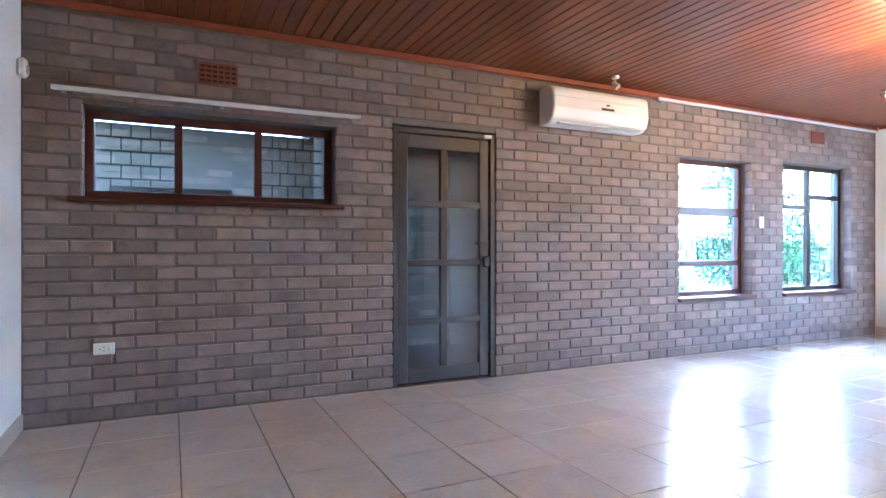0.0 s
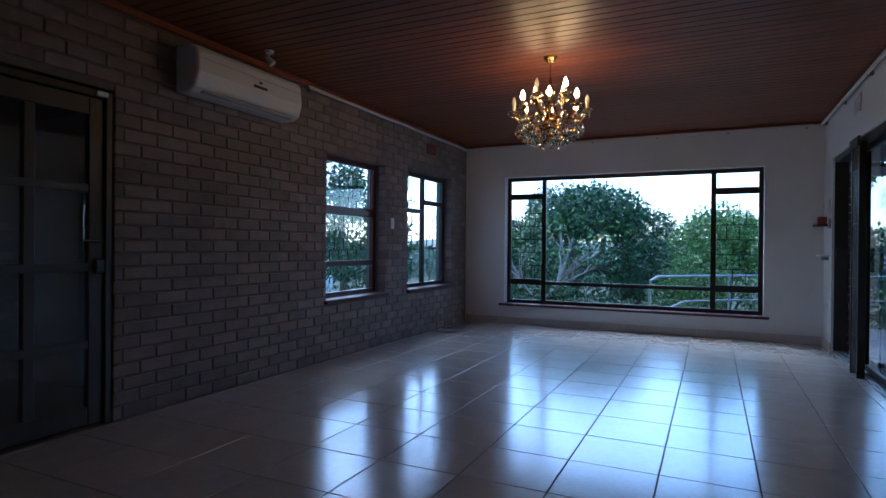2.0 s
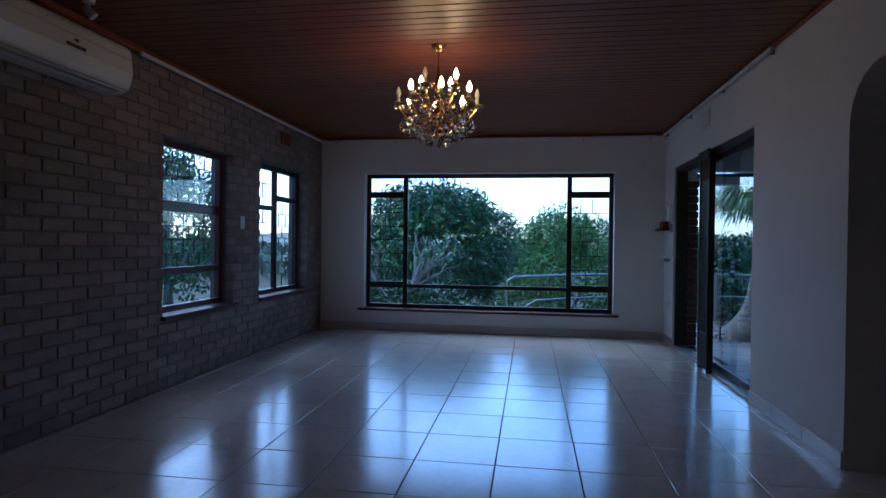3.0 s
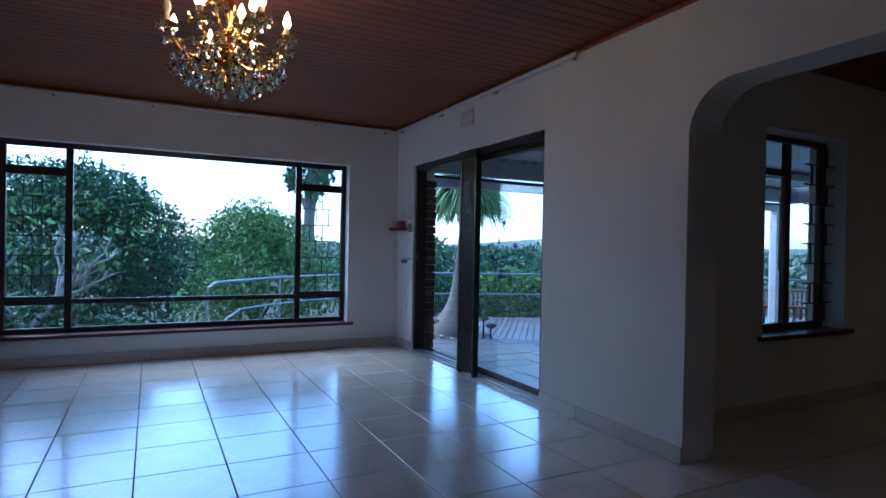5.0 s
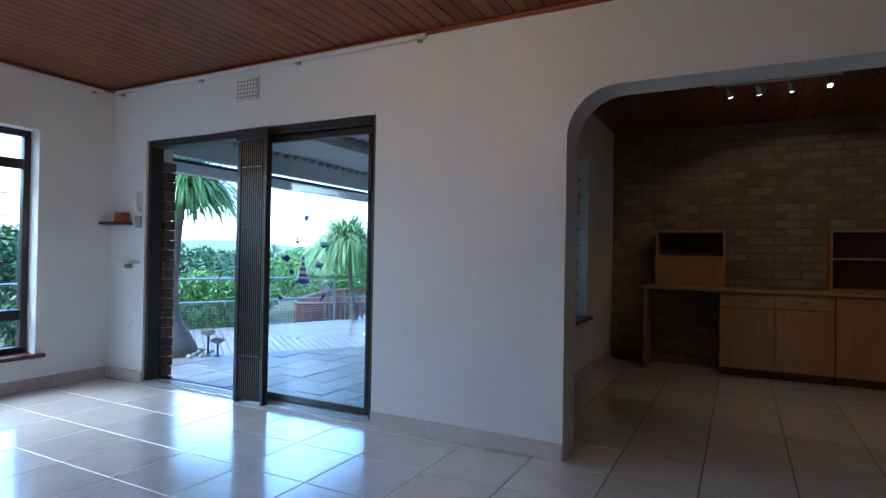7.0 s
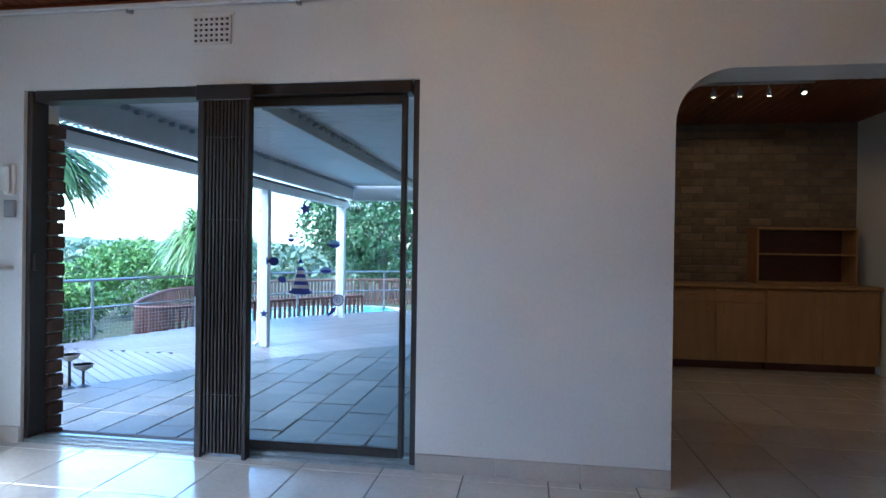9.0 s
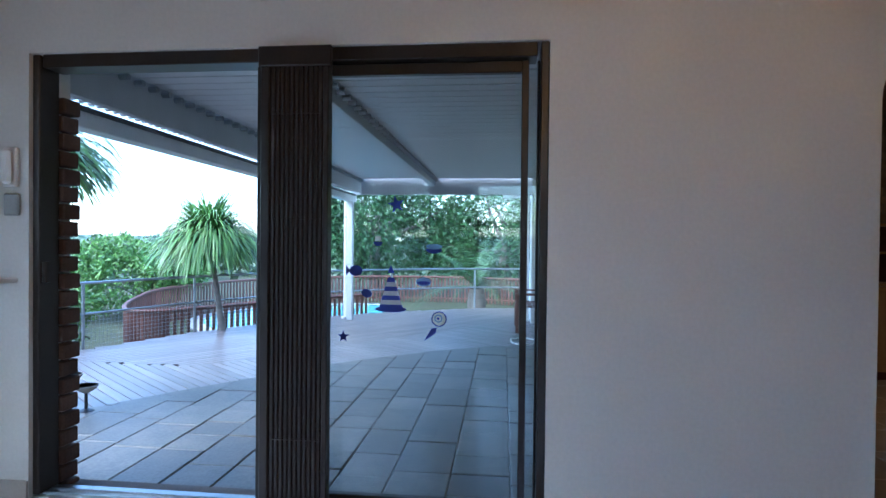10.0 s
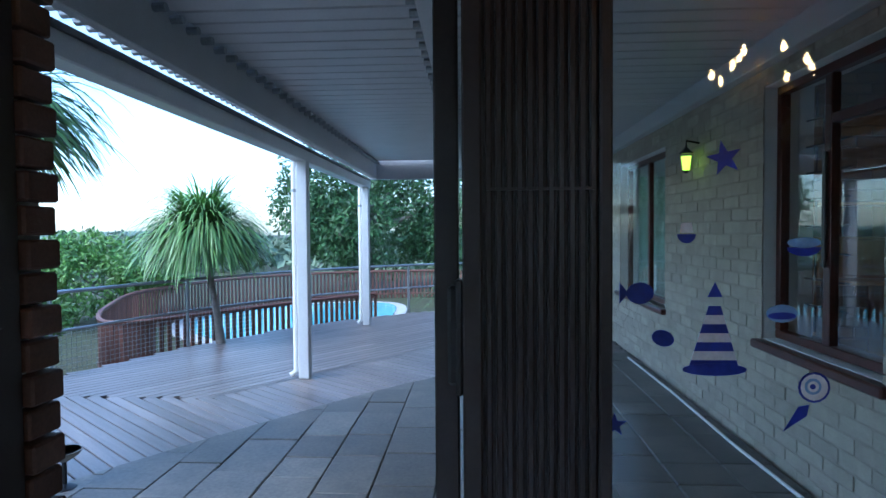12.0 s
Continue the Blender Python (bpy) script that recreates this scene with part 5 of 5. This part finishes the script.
def brick_face(wall, axis, a0, a1, z0, z1, holes, face, out, material, near, thick=0.09):
    """Bricks on a wall face; those with near(a, z) true become parts, the rest one joined part."""
    rest, n = Geo(), 0
    for p, q, s, e, d in bricks(a0, a1, z0, z1, holes):
        f0, f1 = sorted((face + out * d, face - out * thick))
        if near((p + q) / 2, (s + e) / 2) and n < 290:
            n += 1
            at = ((p + q) / 2, (f0 + f1) / 2, (s + e) / 2) if axis == "x" else ((f0 + f1) / 2, (p + q) / 2, (s + e) / 2)
            dm = (round(q - p, 2), round(f1 - f0, 3), e - s) if axis == "x" else (round(f1 - f0, 3), round(q - p, 2), e - s)
            piece("brick", material, dm, at, wall, 0.005)
        elif axis == "x":
            rest.box(p, q, f0, f1, s, e, 0.005)
        else:
            rest.box(f0, f1, p, q, s, e, 0.005)
    ob = new("brickwork", leaf_mesh("brickwork", rest, material))
    ob.parent = wall
    tagged(ob, kind="stuff")


brick_face(wall_north, "x", WEST, EAST, 0.0, TOP - 0.03, HOLES_N, NORTH, -1, BRICK, lambda a, z: 0.3 < a < 4.6 and z < 1.4)
wde, wdb = bpy.data.objects["wall_dining_east"], bpy.data.objects["wall_dining_back"]
sheet = new("mortar", holed(Geo(), "y", -7.3, -0.26, -0.19, TOP, PX - 0.011, PX - 0.006, [(a - 0.006, b + 0.006, c - 0.006, d + 0.006) for a, b, c, d in (HOLE_D, HOLE_D2)]).mesh("mortar", PATIO_MORTAR))
sheet.parent = wde
brick_face(wde, "y", -7.3, -0.26, -0.17, TOP, [HOLE_D, HOLE_D2], PX, 1, PATIO_BRICK, lambda a, z: a > -4.2 and z < 0.75, 0.005)
brick_face(wdb, "x", DW, DE, 0.0, TOP, [], DB, 1, CLADDING, lambda a, z: 0.8 < z < 2.0 and 2.5 < a < 3.7)
brick_face(hw.children[0], "x", -4, 3.6, -0.1, 2.2, [(0.0, 1.1, 0.9, 1.65), (-2.4, -1.2, 0.9, 1.65)], 6.6, -1, BRICK, lambda a, z: False)
# outer brick jamb of the sliding door, with ragged joints
for i in range(24):
    z = -0.15 + i * 0.085
    piece("brick", REDBRICK, (0.15, 0.11, 0.074), (SR + 0.030 - (0.010 if i % 2 else 0.0), -0.199, z + 0.043), wall_south, 0.006)

rng = random.Random(3)
T, J = 0.428, 0.006
n, rest = 0, Geo()
for i in range(-11, 12):
    for j in range(-14, 9):
        x0, y0 = 4.0 + i * T, 1.358 + j * T
        if j == -4:
            spans = [(max(x0, WEST), min(x0 + T, DW), -0.015, y0 + T), (max(x0, DW), min(x0 + T, DE), y0, y0 + T), (max(x0, DE), min(x0 + T, EAST), -0.015, y0 + T)]
        elif j > -4:
            spans = [(max(x0, WEST), min(x0 + T, EAST), y0, min(y0 + T, NORTH))]
        else:
            spans = [(max(x0, DW), min(x0 + T, DE), max(y0, DB), y0 + T)]
        for p, q, s, e in spans:
            if q - p < 0.03 or e - s < 0.03:
                continue
            if j >= -4 and n < 295:
                n += 1
                piece("tile", TILE, (q - p - J, e - s - J, 0.008), ((p + q) / 2, (s + e) / 2, -0.004 + rng.uniform(-0.0003, 0.0003)), floor, 0.0015)
            else:
                rest.box(p + J / 2, q - J / 2, s + J / 2, e - J / 2, -0.008, 0.0, 0.0015)
ob = new("tiling", leaf_mesh("tiling", rest, TILE))
ob.parent = floor
tagged(ob, kind="stuff")
single("door_threshold", Geo().box(SL, SR, -0.25, -0.16, -0.19, -0.02, 0.004), PAVER, "stone threshold outside the sliding door", "threshold", kind="structure")

paving = thing("pavement_patio", 7, -2.5, -0.15, "patio of grey slate pavers in staggered courses", "paving", kind="structure")


def cut(outline):
    """Trims a paver's outline to the house side of the curve."""
    for (x0, y0), (x1, y1) in zip(ARC, ARC[1:]):
        side_of = [(x1 - x0) * (y - y0) - (y1 - y0) * (x - x0) for x, y in outline]
        kept = []
        for i, (p, sp) in enumerate(zip(outline, side_of)):
            q, sq = outline[(i + 1) % len(outline)], side_of[(i + 1) % len(outline)]
            if sp <= 0:
                kept.append(p)
            if (sp <= 0) != (sq <= 0):
                t = sp / (sp - sq)
                kept.append((p[0] + (q[0] - p[0]) * t, p[1] + (q[1] - p[1]) * t))
        outline = kept
        if len(outline) < 3:
            return []
    return outline


x, n = PX + 0.03, 0
while x < 9.6:
    wd_ = rng.choice((0.26, 0.30, 0.30, 0.34))
    y = -0.27 - rng.uniform(0, 0.3)
    while y > -5.5:
        l = rng.choice((0.28, 0.36, 0.45, 0.5))
        a0, a1, b0, b1 = x + 0.0025, x + wd_ - 0.0025, y - l + 0.0025, y - 0.0025
        shape = cut([(a0, b0), (a1, b0), (a1, b1), (a0, b1)])
        lift = rng.uniform(-0.004, 0.003)
        if len(shape) == 4 and n < 300 and shape[0] == (a0, b0) and shape[2] == (a1, b1):
            piece("paver", PAVER, (a1 - a0, l - 0.005, 0.05), ((a0 + a1) / 2 - 7, (b0 + b1) / 2 + 2.5, -0.005 + lift), paving, 0.006)
            n += 1
        elif shape:
            part("paver", Geo().slab(shape, -0.18, -0.13 + lift), PAVER, paving)
        y -= l
    x += wd_

deck = thing("deck", 9, -4, -0.17, "weathered grey-brown timber deck boards in two directions", "deck", kind="structure")
deck_poly = ARC + [(5.0, -9.6)] + [(x, y) for x, y in reversed(RAIL[:-1])] + [(8.7, 1.9), (8.7, -0.3)]
S0, SD = Vector((8.89, -3.47)), Vector((-0.628, -0.778)).normalized()


def boards(direction, keep):
    d = Vector(direction).normalized()
    nrm = Vector((-d.y, d.x))
    pitch = 0.098
    for k in range(-140, 140):
        run = None
        for s in range(-160, 161):
            p = Vector((8.0, -4.0)) + nrm * (k * pitch) + d * (s * 0.05)
            ok = within(deck_poly, p.x, p.y) and keep(p)
            if ok and run is None:
                run = s
            full = run is not None and (s - run) * 0.05 > 2.6 + 0.35 * (k % 5)
            if run is not None and (not ok or full or s == 160):
                l = (s - run) * 0.05 + (0.0 if full else 0.03)
                if l > 0.12:
                    c = Vector((8.0, -4.0)) + nrm * (k * pitch) + d * ((s + run) / 2 * 0.05)
                    piece("board", DECK, (l - 0.006, pitch - 0.009, 0.028), (c.x - 9, c.y + 4, 0.003), deck, 0.003, math.atan2(d.y, d.x))
                run = s if (ok and full) else None


side = Vector((SD.y, -SD.x))
boards((0.79, -0.61), lambda p: (p - S0).dot(side) > 0.0 or p.y > -3.4 and p.x > 8.9)
boards(SD, lambda p: not ((p - S0).dot(side) > 0.0 or p.y > -3.4 and p.x > 8.9))
